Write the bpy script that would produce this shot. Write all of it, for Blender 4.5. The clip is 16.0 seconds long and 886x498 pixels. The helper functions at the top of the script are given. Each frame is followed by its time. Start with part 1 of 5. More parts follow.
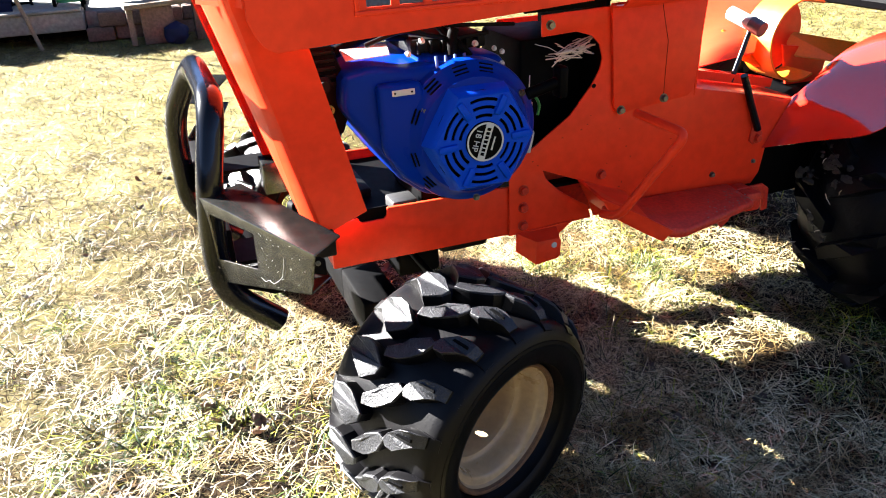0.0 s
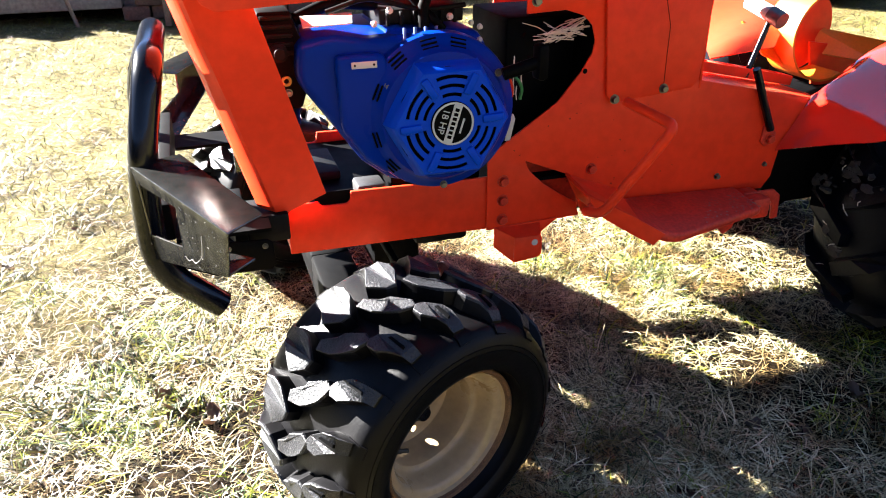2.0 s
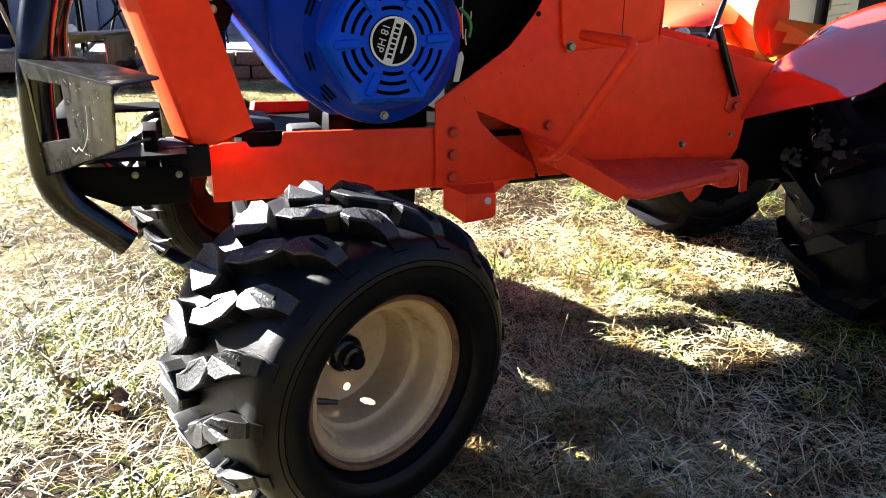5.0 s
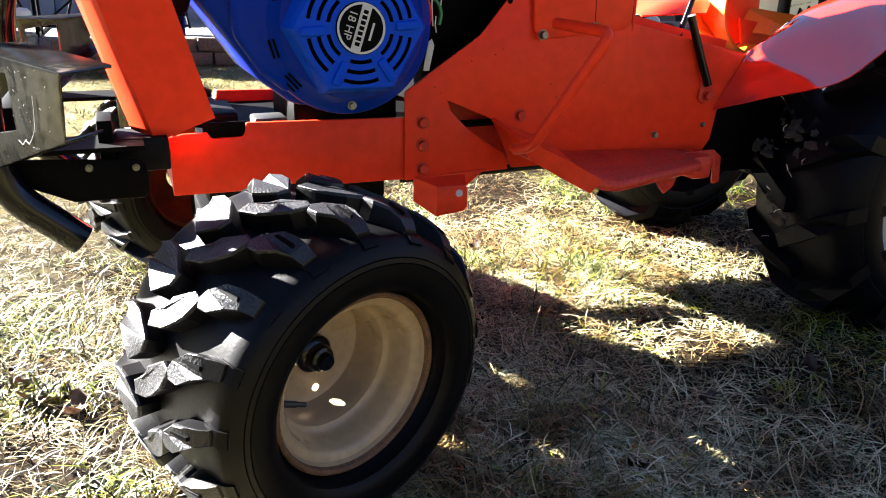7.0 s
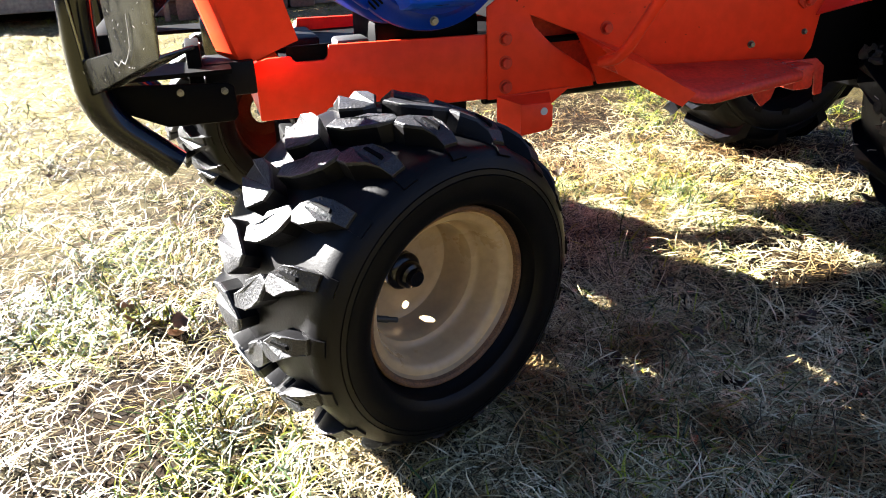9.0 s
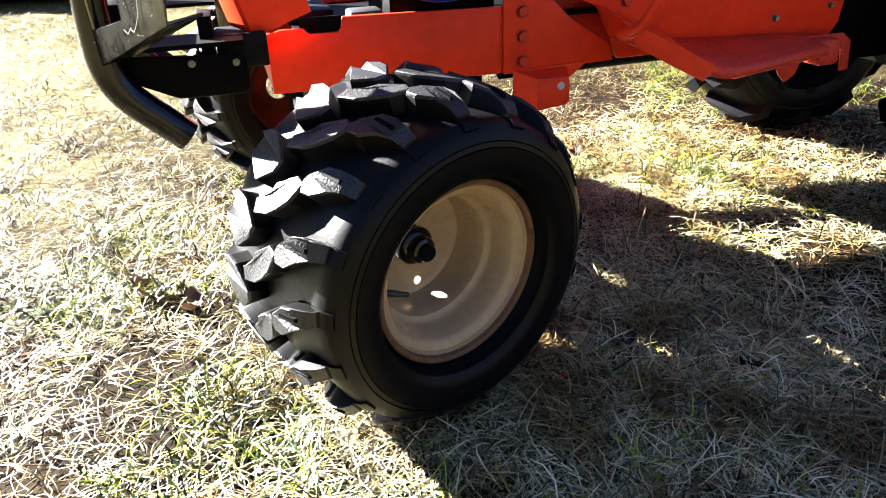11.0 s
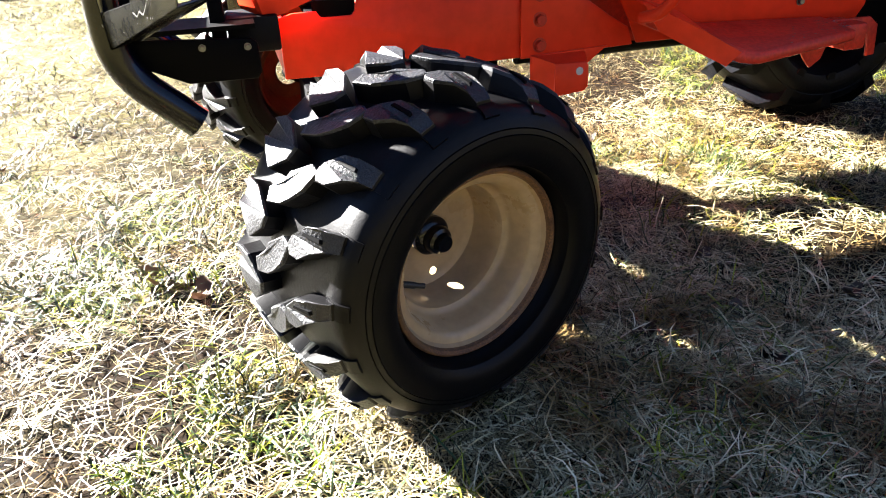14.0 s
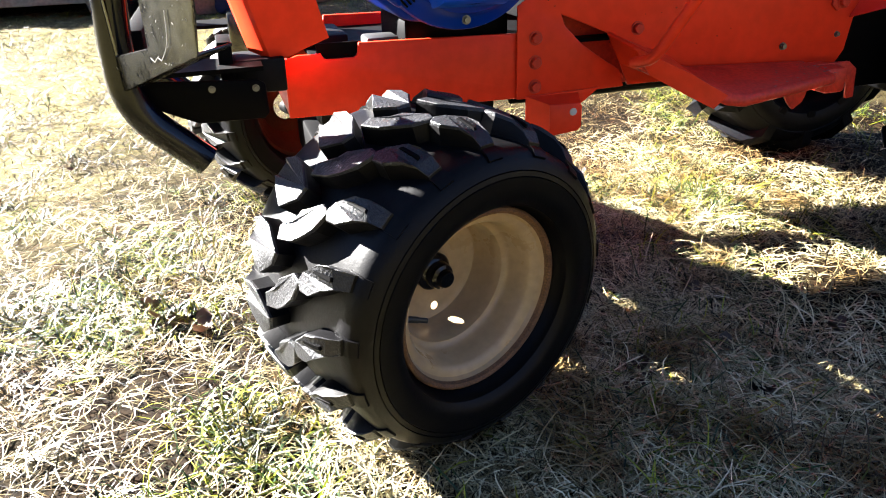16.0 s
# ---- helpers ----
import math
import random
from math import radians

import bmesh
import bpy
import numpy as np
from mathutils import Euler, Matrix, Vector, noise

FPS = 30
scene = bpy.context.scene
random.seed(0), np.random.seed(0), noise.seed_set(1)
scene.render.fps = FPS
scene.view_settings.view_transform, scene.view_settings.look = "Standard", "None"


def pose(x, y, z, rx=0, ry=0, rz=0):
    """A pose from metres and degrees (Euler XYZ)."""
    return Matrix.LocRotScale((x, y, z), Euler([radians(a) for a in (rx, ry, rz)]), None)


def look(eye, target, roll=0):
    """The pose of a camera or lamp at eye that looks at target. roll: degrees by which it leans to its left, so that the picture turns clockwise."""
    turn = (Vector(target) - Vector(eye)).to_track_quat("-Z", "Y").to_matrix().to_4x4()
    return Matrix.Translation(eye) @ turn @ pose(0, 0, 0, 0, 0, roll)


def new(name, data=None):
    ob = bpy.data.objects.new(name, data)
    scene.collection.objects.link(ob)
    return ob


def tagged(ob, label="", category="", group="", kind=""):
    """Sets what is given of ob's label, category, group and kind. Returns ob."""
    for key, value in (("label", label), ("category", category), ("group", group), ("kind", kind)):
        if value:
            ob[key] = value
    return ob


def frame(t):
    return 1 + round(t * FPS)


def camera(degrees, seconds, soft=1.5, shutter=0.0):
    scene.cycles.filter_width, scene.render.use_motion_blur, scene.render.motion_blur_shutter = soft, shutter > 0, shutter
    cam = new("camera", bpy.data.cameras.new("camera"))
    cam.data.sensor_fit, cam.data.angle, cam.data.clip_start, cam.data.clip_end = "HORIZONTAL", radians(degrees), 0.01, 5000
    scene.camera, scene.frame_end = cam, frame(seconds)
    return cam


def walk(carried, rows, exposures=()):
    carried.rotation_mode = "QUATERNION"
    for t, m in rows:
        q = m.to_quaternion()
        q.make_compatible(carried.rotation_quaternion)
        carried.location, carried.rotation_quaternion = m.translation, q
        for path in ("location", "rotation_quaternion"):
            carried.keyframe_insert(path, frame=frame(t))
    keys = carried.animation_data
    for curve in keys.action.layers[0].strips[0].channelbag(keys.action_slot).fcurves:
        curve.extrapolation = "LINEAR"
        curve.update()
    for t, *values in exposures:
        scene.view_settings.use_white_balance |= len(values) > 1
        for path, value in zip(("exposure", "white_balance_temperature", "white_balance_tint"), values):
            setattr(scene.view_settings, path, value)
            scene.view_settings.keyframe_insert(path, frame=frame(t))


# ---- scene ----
cam = camera(61.0, 16.0, 1.0)
PATH = [
    (0, (-0.642, -1.219, 0.987), (0.006, 0.455, 0.106), -2.2),
    (0.5, (-0.566, -1.236, 0.964), (0.047, 0.484, 0.148), -3.4),
    (1, (-0.496, -1.249, 0.976), (-0.004, 0.507, 0.155), -2.2),
    (1.5, (-0.472, -1.228, 0.946), (0.054, 0.491, 0.071), -1.7),
    (2, (-0.492, -1.179, 0.927), (0.058, 0.53, 0.044), -0.4),
    (2.5, (-0.519, -1.133, 0.832), (0.124, 0.568, 0.0), -2.0),
    (3, (-0.508, -1.15, 0.696), (0.117, 0.634, 0.043), -2.9),
    (3.5, (-0.447, -1.163, 0.683), (0.19, 0.615, 0.025), 0.2),
    (4, (-0.441, -1.151, 0.669), (0.226, 0.617, 0.011), 1.4),
    (4.2, (-0.447, -1.164, 0.655), (0.201, 0.615, 0.011), 0.8),
    (6.3, (-0.441, -1.135, 0.663), (0.288, 0.602, -0.009), 1.4),
    (6.5, (-0.441, -1.13, 0.663), (0.299, 0.599, -0.017), 1.8),
    (7, (-0.438, -1.127, 0.656), (0.3, 0.605, -0.02), 1.1),
    (7.5, (-0.433, -1.123, 0.655), (0.326, 0.602, -0.015), 1.6),
    (8, (-0.439, -1.12, 0.642), (0.293, 0.617, -0.026), 0.5),
    (8.5, (-0.446, -1.126, 0.63), (0.153, 0.642, -0.09), -1.8),
    (9, (-0.452, -1.126, 0.622), (0.073, 0.623, -0.194), -2.4),
    (9.2, (-0.452, -1.128, 0.619), (0.052, 0.628, -0.196), -2.6),
    (11.3, (-0.441, -1.117, 0.608), (0.019, 0.629, -0.252), -2.7),
    (11.5, (-0.44, -1.114, 0.609), (0.011, 0.634, -0.25), -2.8),
    (12, (-0.444, -1.108, 0.607), (0.007, 0.637, -0.26), -2.6),
    (12.5, (-0.446, -1.103, 0.603), (0.017, 0.635, -0.273), -2.3),
    (13, (-0.451, -1.108, 0.605), (-0.014, 0.642, -0.259), -2.4),
    (13.5, (-0.449, -1.101, 0.602), (0.005, 0.634, -0.283), -2.2),
    (14, (-0.448, -1.095, 0.602), (-0.001, 0.64, -0.286), -2.7),
    (14.5, (-0.448, -1.099, 0.601), (0.019, 0.629, -0.29), -2.5),
    (15, (-0.448, -1.102, 0.604), (0.005, 0.63, -0.288), -2.6),
    (15.5, (-0.45, -1.1, 0.607), (0.003, 0.639, -0.27), -2.9),
    (16, (-0.474, -1.111, 0.625), (0.024, 0.642, -0.198), -1.9),
]
walk(cam, [(t, look(eye, target, roll)) for t, eye, target, roll in PATH])

# ---- light ----
SUN_EL, SUN_TO = 24.5, (0.713, -0.701)          # elevation; the way the light travels over the ground
scene.view_settings.exposure = 4.25
world = bpy.data.worlds.new("sky")
scene.world = world
world.use_nodes = True
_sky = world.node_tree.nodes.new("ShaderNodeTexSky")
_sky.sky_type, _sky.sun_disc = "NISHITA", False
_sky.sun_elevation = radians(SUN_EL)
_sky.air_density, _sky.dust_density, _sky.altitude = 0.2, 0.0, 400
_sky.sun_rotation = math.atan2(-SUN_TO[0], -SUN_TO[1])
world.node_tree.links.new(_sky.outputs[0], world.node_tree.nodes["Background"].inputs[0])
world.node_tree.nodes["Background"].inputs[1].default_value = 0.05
sun = new("sun", bpy.data.lights.new("sun", "SUN"))
sun.data.energy, sun.data.angle, sun.data.color = 5.0, radians(0.5), (1.0, 0.97, 0.93)
_h = math.cos(radians(SUN_EL)) / math.hypot(*SUN_TO)
sun.matrix_world = look((0, 0, 5), (SUN_TO[0] * _h, SUN_TO[1] * _h, 5 - math.sin(radians(SUN_EL))))

# ---- materials ----
def material(name, colour, rough=0.5, metal=0.0, vary=0.0, colour2=None, scale=30.0, bump=0.0, bump_scale=120.0, coat=0.0, fine=0.0, per_object=0.0, spec=0.5):
    m = bpy.data.materials.new(name)
    m.use_nodes = True
    n, l = m.node_tree.nodes, m.node_tree.links
    b = n["Principled BSDF"]
    b.inputs["Roughness"].default_value, b.inputs["Metallic"].default_value = rough, metal
    b.inputs["Coat Weight"].default_value = coat
    b.inputs["Specular IOR Level"].default_value = spec
    b.inputs["Base Color"].default_value = (*colour, 1)
    co = n.new("ShaderNodeTexCoord")
    out = None
    if vary > 0:
        t = n.new("ShaderNodeTexNoise")
        t.inputs["Scale"].default_value, t.inputs["Detail"].default_value, t.inputs["Roughness"].default_value = scale, 8, 0.65
        l.new(co.outputs["Object"], t.inputs["Vector"])
        r = n.new("ShaderNodeMapRange")
        r.inputs["From Min"].default_value, r.inputs["From Max"].default_value = 0.5 - 0.22 / max(vary, 0.2), 0.5 + 0.22 / max(vary, 0.2)
        l.new(t.outputs["Fac"], r.inputs["Value"])
        mix = n.new("ShaderNodeMix")
        mix.data_type = "RGBA"
        mix.inputs[6].default_value = (*colour, 1)
        mix.inputs[7].default_value = (*(colour2 or [c * (1 - vary) for c in colour]), 1)
        l.new(r.outputs[0], mix.inputs[0])
        out = mix.outputs[2]
        if fine > 0:
            t2 = n.new("ShaderNodeTexNoise")
            t2.inputs["Scale"].default_value, t2.inputs["Detail"].default_value = scale * 9, 4
            l.new(co.outputs["Object"], t2.inputs["Vector"])
            r2 = n.new("ShaderNodeMapRange")
            r2.inputs["From Min"].default_value, r2.inputs["From Max"].default_value = 0.35, 0.65
            r2.inputs["To Min"].default_value, r2.inputs["To Max"].default_value = 1 - fine, 1 + fine
            l.new(t2.outputs["Fac"], r2.inputs["Value"])
            mul = n.new("ShaderNodeVectorMath")
            mul.operation = "SCALE"
            l.new(out, mul.inputs[0])
            l.new(r2.outputs[0], mul.inputs["Scale"])
            out = mul.outputs[0]
        rr = n.new("ShaderNodeMapRange")
        rr.inputs["To Min"].default_value, rr.inputs["To Max"].default_value = max(rough - 0.12, 0.03), min(rough + 0.15, 1)
        l.new(t.outputs["Fac"], rr.inputs["Value"])
        l.new(rr.outputs[0], b.inputs["Roughness"])
    if per_object > 0:
        oi = n.new("ShaderNodeObjectInfo")
        r3 = n.new("ShaderNodeMapRange")
        r3.inputs["To Min"].default_value, r3.inputs["To Max"].default_value = 1 - per_object, 1 + per_object
        l.new(oi.outputs["Random"], r3.inputs["Value"])
        mul = n.new("ShaderNodeVectorMath")
        mul.operation = "SCALE"
        if out:
            l.new(out, mul.inputs[0])
        else:
            mul.inputs[0].default_value = colour
        l.new(r3.outputs[0], mul.inputs["Scale"])
        out = mul.outputs[0]
    if out:
        l.new(out, b.inputs["Base Color"])
    if bump > 0:
        t = n.new("ShaderNodeTexNoise")
        t.inputs["Scale"].default_value, t.inputs["Detail"].default_value = bump_scale, 6
        l.new(co.outputs["Object"], t.inputs["Vector"])
        bp = n.new("ShaderNodeBump")
        bp.inputs["Strength"].default_value, bp.inputs["Distance"].default_value = bump, 0.002
        l.new(t.outputs["Fac"], bp.inputs["Height"])
        l.new(bp.outputs[0], b.inputs["Normal"])
    return m


RED = material("red_paint", (0.82, 0.047, 0.015), 0.36, vary=0.5, colour2=(0.64, 0.030, 0.009), scale=5, fine=0.06, bump=0.05, bump_scale=60, spec=0.13)
RED_OLD = material("worn_red_paint", (0.66, 0.036, 0.014), 0.42, vary=0.6, colour2=(0.34, 0.03, 0.02), scale=18, fine=0.15, bump=0.1, spec=0.2)
RED_GLOSS = material("glossy_red_paint", (0.60, 0.024, 0.012), 0.06, coat=1.0, vary=0.1, scale=4, spec=0.9)
RED_GLOSS.node_tree.nodes["Principled BSDF"].inputs["Coat IOR"].default_value = 2.0
BLUE = material("blue_paint", (0.0002, 0.022, 0.27), 0.3, vary=0.2, scale=20, spec=0.06)
BLUE_MATT = material("blue_plastic", (0.0002, 0.055, 0.52), 0.42, vary=0.15, scale=30, bump=0.05, spec=0.08)
BLACK = material("black_enamel", (0.0022, 0.0028, 0.005), 0.16, spec=0.3)
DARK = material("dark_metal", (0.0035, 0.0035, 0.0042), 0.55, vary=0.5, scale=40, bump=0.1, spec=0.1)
# for black parts, and for fills that stand in for shaded insides
FLAT_BLACK = material("flat_black_and_shade", (0.0009, 0.0009, 0.0013), 0.6, vary=0.3, scale=30, spec=0.05)
STEEL = material("bare_steel", (0.15, 0.15, 0.146), 0.22, metal=0.95, vary=0.5, colour2=(0.07, 0.07, 0.066), scale=6, fine=0.2, bump=0.08, bump_scale=160)
STEEL.node_tree.nodes["Principled BSDF"].inputs["Specular Tint"].default_value = (0.22, 0.22, 0.22, 1)
ZINC = material("zinc_bolt", (0.20, 0.20, 0.19), 0.4, metal=0.9, vary=0.4, scale=90)
ALU = material("cast_aluminium", (0.03, 0.03, 0.031), 0.5, metal=0.3, vary=0.5, scale=60, bump=0.2)
BRASS = material("dull_brass", (0.28, 0.19, 0.06), 0.4, metal=0.8, vary=0.4, scale=90)
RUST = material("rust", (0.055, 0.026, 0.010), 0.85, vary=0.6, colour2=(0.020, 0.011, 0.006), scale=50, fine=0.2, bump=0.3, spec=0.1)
RUBBER = material("tyre_rubber", (0.0011, 0.0012, 0.0024), 0.42, vary=0.6, colour2=(0.0022, 0.0018, 0.0018), scale=10, fine=0.25, bump=0.12, bump_scale=250, spec=0.14)
# block tops: worn, and lightened so the sun on them shows white
LUG = material("worn_sunlit_tread_rubber", (0.024, 0.025, 0.029), 0.42, vary=1.0, colour2=(0.0015, 0.0017, 0.003), scale=75, fine=0.6, bump=0.7, bump_scale=320, spec=0.4)
MUD_RUBBER = material("muddy_rubber", (0.0014, 0.0020, 0.0052), 0.45, vary=0.6, colour2=(0.0028, 0.0026, 0.003), scale=18, fine=0.3, bump=0.3, spec=0.10)
RIM = material("tan_rim_paint", (0.40, 0.29, 0.165), 0.28, vary=0.45, colour2=(0.29, 0.20, 0.11), scale=9, fine=0.08, bump=0.04, spec=0.4)
RIM_RUST = material("rusty_rim_edge", (0.16, 0.075, 0.026), 0.7, vary=0.9, colour2=(0.05, 0.022, 0.010), scale=60, fine=0.4, bump=0.4)
WHITE = material("white_paint", (0.48, 0.48, 0.468), 0.4, vary=0.1, scale=20)
ORANGE = material("orange_paint", (0.72, 0.22, 0.012), 0.4, vary=0.2, scale=20, fine=0.05)
CONCRETE = material("weathered_concrete", (0.24, 0.228, 0.204), 0.9, vary=0.5, colour2=(0.132, 0.12, 0.102), scale=4, fine=0.2, bump=0.4, bump_scale=40)
BRICK = material("old_brick", (0.162, 0.09, 0.06), 0.9, vary=0.6, colour2=(0.096, 0.06, 0.042), scale=7, fine=0.2, bump=0.4, bump_scale=40, per_object=0.2)
WOOD = material("weathered_wood", (0.198, 0.15, 0.102), 0.8, vary=0.5, colour2=(0.114, 0.084, 0.06), scale=9, fine=0.2, bump=0.3)
ORANGE_WOOD = material("ochre_wood", (0.33, 0.198, 0.06), 0.6, vary=0.4, scale=8, fine=0.1)
# raised almost to white, so the nest's stalks carry sunlight in their colour
WOODPALE = material("pale_stalk", (0.88, 0.74, 0.63), 0.8, vary=0.3, scale=60)
# for the unseen ring that holds back the low sky's light
SKY_BLOCK = material("sky_block_dark", (0.045, 0.0372, 0.0288), 0.95, vary=0.6, scale=1.2, fine=0.3, spec=0.1)
FIN_GLEAM = material("fin_gleam", (0.10, 0.18, 0.50), 0.4, vary=0.3, scale=50)
GREEN = material("green_plastic", (0.012, 0.192, 0.048), 0.35, vary=0.2, scale=10)
SIDING = material("blue_grey_siding", (0.144, 0.18, 0.258), 0.6, vary=0.3, scale=3, fine=0.05, spec=0.2)
NAVY = material("navy_cloth", (0.012, 0.016, 0.05), 0.8, vary=0.4, scale=12, spec=0.1)


def grass(name, stops, spec=0.3):
    """Blades whose colour runs through the stops from blade to blade."""
    m = bpy.data.materials.new(name)
    m.use_nodes = True
    n, l = m.node_tree.nodes, m.node_tree.links
    g, r = n.new("ShaderNodeNewGeometry"), n.new("ShaderNodeValToRGB")
    l.new(g.outputs["Random Per Island"], r.inputs[0])
    el = r.color_ramp.elements
    while len(el) < len(stops):
        el.new(0.5)
    for e, (p, c) in zip(el, stops):
        e.position, e.color = p, (*c, 1)
    b = n["Principled BSDF"]
    co, t, m2 = n.new("ShaderNodeTexCoord"), n.new("ShaderNodeTexNoise"), n.new("ShaderNodeValToRGB")
    t.inputs["Scale"].default_value, t.inputs["Detail"].default_value = 6.5, 5
    l.new(co.outputs["Object"], t.inputs["Vector"])
    l.new(t.outputs["Fac"], m2.inputs[0])
    m2.color_ramp.elements[0].position, m2.color_ramp.elements[0].color = 0.40, (0.42, 0.32, 0.22, 1)
    m2.color_ramp.elements[1].position, m2.color_ramp.elements[1].color = 0.56, (1, 1, 1, 1)
    mul = n.new("ShaderNodeVectorMath")
    mul.operation = "MULTIPLY"
    l.new(r.outputs[0], mul.inputs[0])
    l.new(m2.outputs[0], mul.inputs[1])
    l.new(mul.outputs[0], b.inputs["Base Color"])
    b.inputs["Roughness"].default_value = 0.45
    b.inputs["Specular IOR Level"].default_value = spec
    return m


STRAW = grass("dry_grass", [(0.0, (0.008, 0.0052, 0.002)), (0.5, (0.034, 0.022, 0.009)), (0.72, (0.17, 0.128, 0.055)), (1.0, (0.42, 0.36, 0.21))], 0.15)
# nearly black blades that carry the shade beside the tractor in their colour
SHADE_THATCH = grass("shade_dark_thatch", [(0.0, (0.001, 0.0008, 0.0005)), (0.72, (0.005, 0.0036, 0.0018)), (0.86, (0.05, 0.04, 0.02)), (1.0, (0.30, 0.25, 0.14))], 0.05)
PALE_STRAW = grass("pale_dry_grass", [(0.0, (0.03, 0.022, 0.009)), (0.3, (0.22, 0.18, 0.085)), (0.6, (0.52, 0.45, 0.24)), (1.0, (0.74, 0.67, 0.44))])
GRASS = grass("green_grass", [(0.0, (0.006, 0.022, 0.006)), (0.45, (0.026, 0.066, 0.009)), (0.75, (0.24, 0.29, 0.012)), (1.0, (0.42, 0.40, 0.04))])
MUD = material("dried_mud", (0.034, 0.029, 0.025), 0.95, vary=0.6, colour2=(0.010, 0.009, 0.008), scale=60, fine=0.3, bump=0.6)
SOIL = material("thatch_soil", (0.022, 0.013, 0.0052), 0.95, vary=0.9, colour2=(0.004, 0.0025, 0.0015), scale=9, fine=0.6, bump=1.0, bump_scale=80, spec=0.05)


def ground_material():
    m = SOIL.copy()
    m.name = "lawn_ground"
    n, l = m.node_tree.nodes, m.node_tree.links
    b = n["Principled BSDF"]
    soil = b.inputs["Base Color"].links[0].from_socket
    co = n.new("ShaderNodeTexCoord")
    t = n.new("ShaderNodeTexNoise")
    t.inputs["Scale"].default_value, t.inputs["Detail"].default_value, t.inputs["Roughness"].default_value = 5.0, 9, 0.75
    l.new(co.outputs["Object"], t.inputs["Vector"])
    c = n.new("ShaderNodeValToRGB")
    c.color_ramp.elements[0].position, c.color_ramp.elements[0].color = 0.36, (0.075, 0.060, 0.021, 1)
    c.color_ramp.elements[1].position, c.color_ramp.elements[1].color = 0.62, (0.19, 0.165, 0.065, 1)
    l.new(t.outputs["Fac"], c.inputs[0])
    # dark soil centred on the tractor's shaded side, paler outwards: shade put into colour
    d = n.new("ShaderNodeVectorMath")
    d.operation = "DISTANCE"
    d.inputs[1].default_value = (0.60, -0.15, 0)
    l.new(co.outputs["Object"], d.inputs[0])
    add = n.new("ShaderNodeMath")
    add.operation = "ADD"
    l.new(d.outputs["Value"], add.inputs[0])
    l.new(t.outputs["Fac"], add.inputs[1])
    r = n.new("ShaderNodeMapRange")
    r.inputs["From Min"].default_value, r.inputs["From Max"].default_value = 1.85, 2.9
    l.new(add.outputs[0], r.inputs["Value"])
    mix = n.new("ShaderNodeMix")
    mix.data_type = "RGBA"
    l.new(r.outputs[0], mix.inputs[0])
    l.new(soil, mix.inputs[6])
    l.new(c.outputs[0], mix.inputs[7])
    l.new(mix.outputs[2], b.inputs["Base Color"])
    return m


LAWN_GROUND = ground_material()
LEAFM = material("dead_leaf", (0.10, 0.058, 0.034), 0.6, vary=0.6, colour2=(0.045, 0.024, 0.014), scale=30, per_object=0.4)

# ---- shape helpers ----
def finish(bm, name, mat, smooth=35):
    bmesh.ops.recalc_face_normals(bm, faces=bm.faces)
    me = bpy.data.meshes.new(name)
    bm.to_mesh(me)
    bm.free()
    for m in (mat if isinstance(mat, (list, tuple)) else [mat]):
        me.materials.append(m)
    if smooth:
        me.shade_smooth()
        me.set_sharp_from_angle(angle=radians(smooth))
    return me


def part(name, bm, mat, parent, label="", m=None, smooth=35):
    ob = new(name, finish(bm, name, mat, smooth))
    ob.parent = parent
    if m is not None:
        ob.matrix_local = m
    return tagged(ob, label)


def mesh_part(name, me, parent, m=None, label=""):
    ob = new(name, me)
    ob.parent = parent
    if m is not None:
        ob.matrix_local = m
    return tagged(ob, label)


def thing(name, label, category, at=(0, 0, 0), rz=0.0, group="", kind=""):
    ob = new(name)
    ob.empty_display_size = 0.05
    ob.matrix_world = pose(*at, 0, 0, rz)
    return tagged(ob, label, category, group, kind)


def bevel(bm, w, seg=2, angle=30):
    if w <= 0:
        return bm
    edges = [e for e in bm.edges if len(e.link_faces) == 2 and e.calc_face_angle(0) > radians(angle)]
    bmesh.ops.bevel(bm, geom=edges, offset=w, segments=seg, profile=0.5, affect="EDGES", clamp_overlap=True)
    return bm


def box(x0, x1, y0, y1, z0, z1, w=0.0, bm=None, seg=2):
    b = bmesh.new()
    bmesh.ops.create_cube(b, size=1, matrix=Matrix.Translation(((x0 + x1) / 2, (y0 + y1) / 2, (z0 + z1) / 2)) @ Matrix.Diagonal((x1 - x0, y1 - y0, z1 - z0, 1)))
    bevel(b, w, seg)
    return join(bm, b)


def join(a, b):
    if a is None:
        return b
    me = bpy.data.meshes.new("tmp")
    b.to_mesh(me)
    b.free()
    a.from_mesh(me)
    bpy.data.meshes.remove(me)
    return a


def moved(bm, m):
    bmesh.ops.transform(bm, matrix=m, verts=bm.verts)
    return bm


def prism(pts, y0, y1, w=0.0, seg=2, bm=None):
    """A plate with the outline pts in (x, z), from y0 to y1."""
    b = bmesh.new()
    f = b.faces.new([b.verts.new((x, y0, z)) for x, z in pts])
    r = bmesh.ops.extrude_face_region(b, geom=[f])
    bmesh.ops.translate(b, verts=[v for v in r["geom"] if isinstance(v, bmesh.types.BMVert)], vec=(0, y1 - y0, 0))
    bmesh.ops.recalc_face_normals(b, faces=b.faces)
    bevel(b, w, seg, 20)
    return join(bm, b)


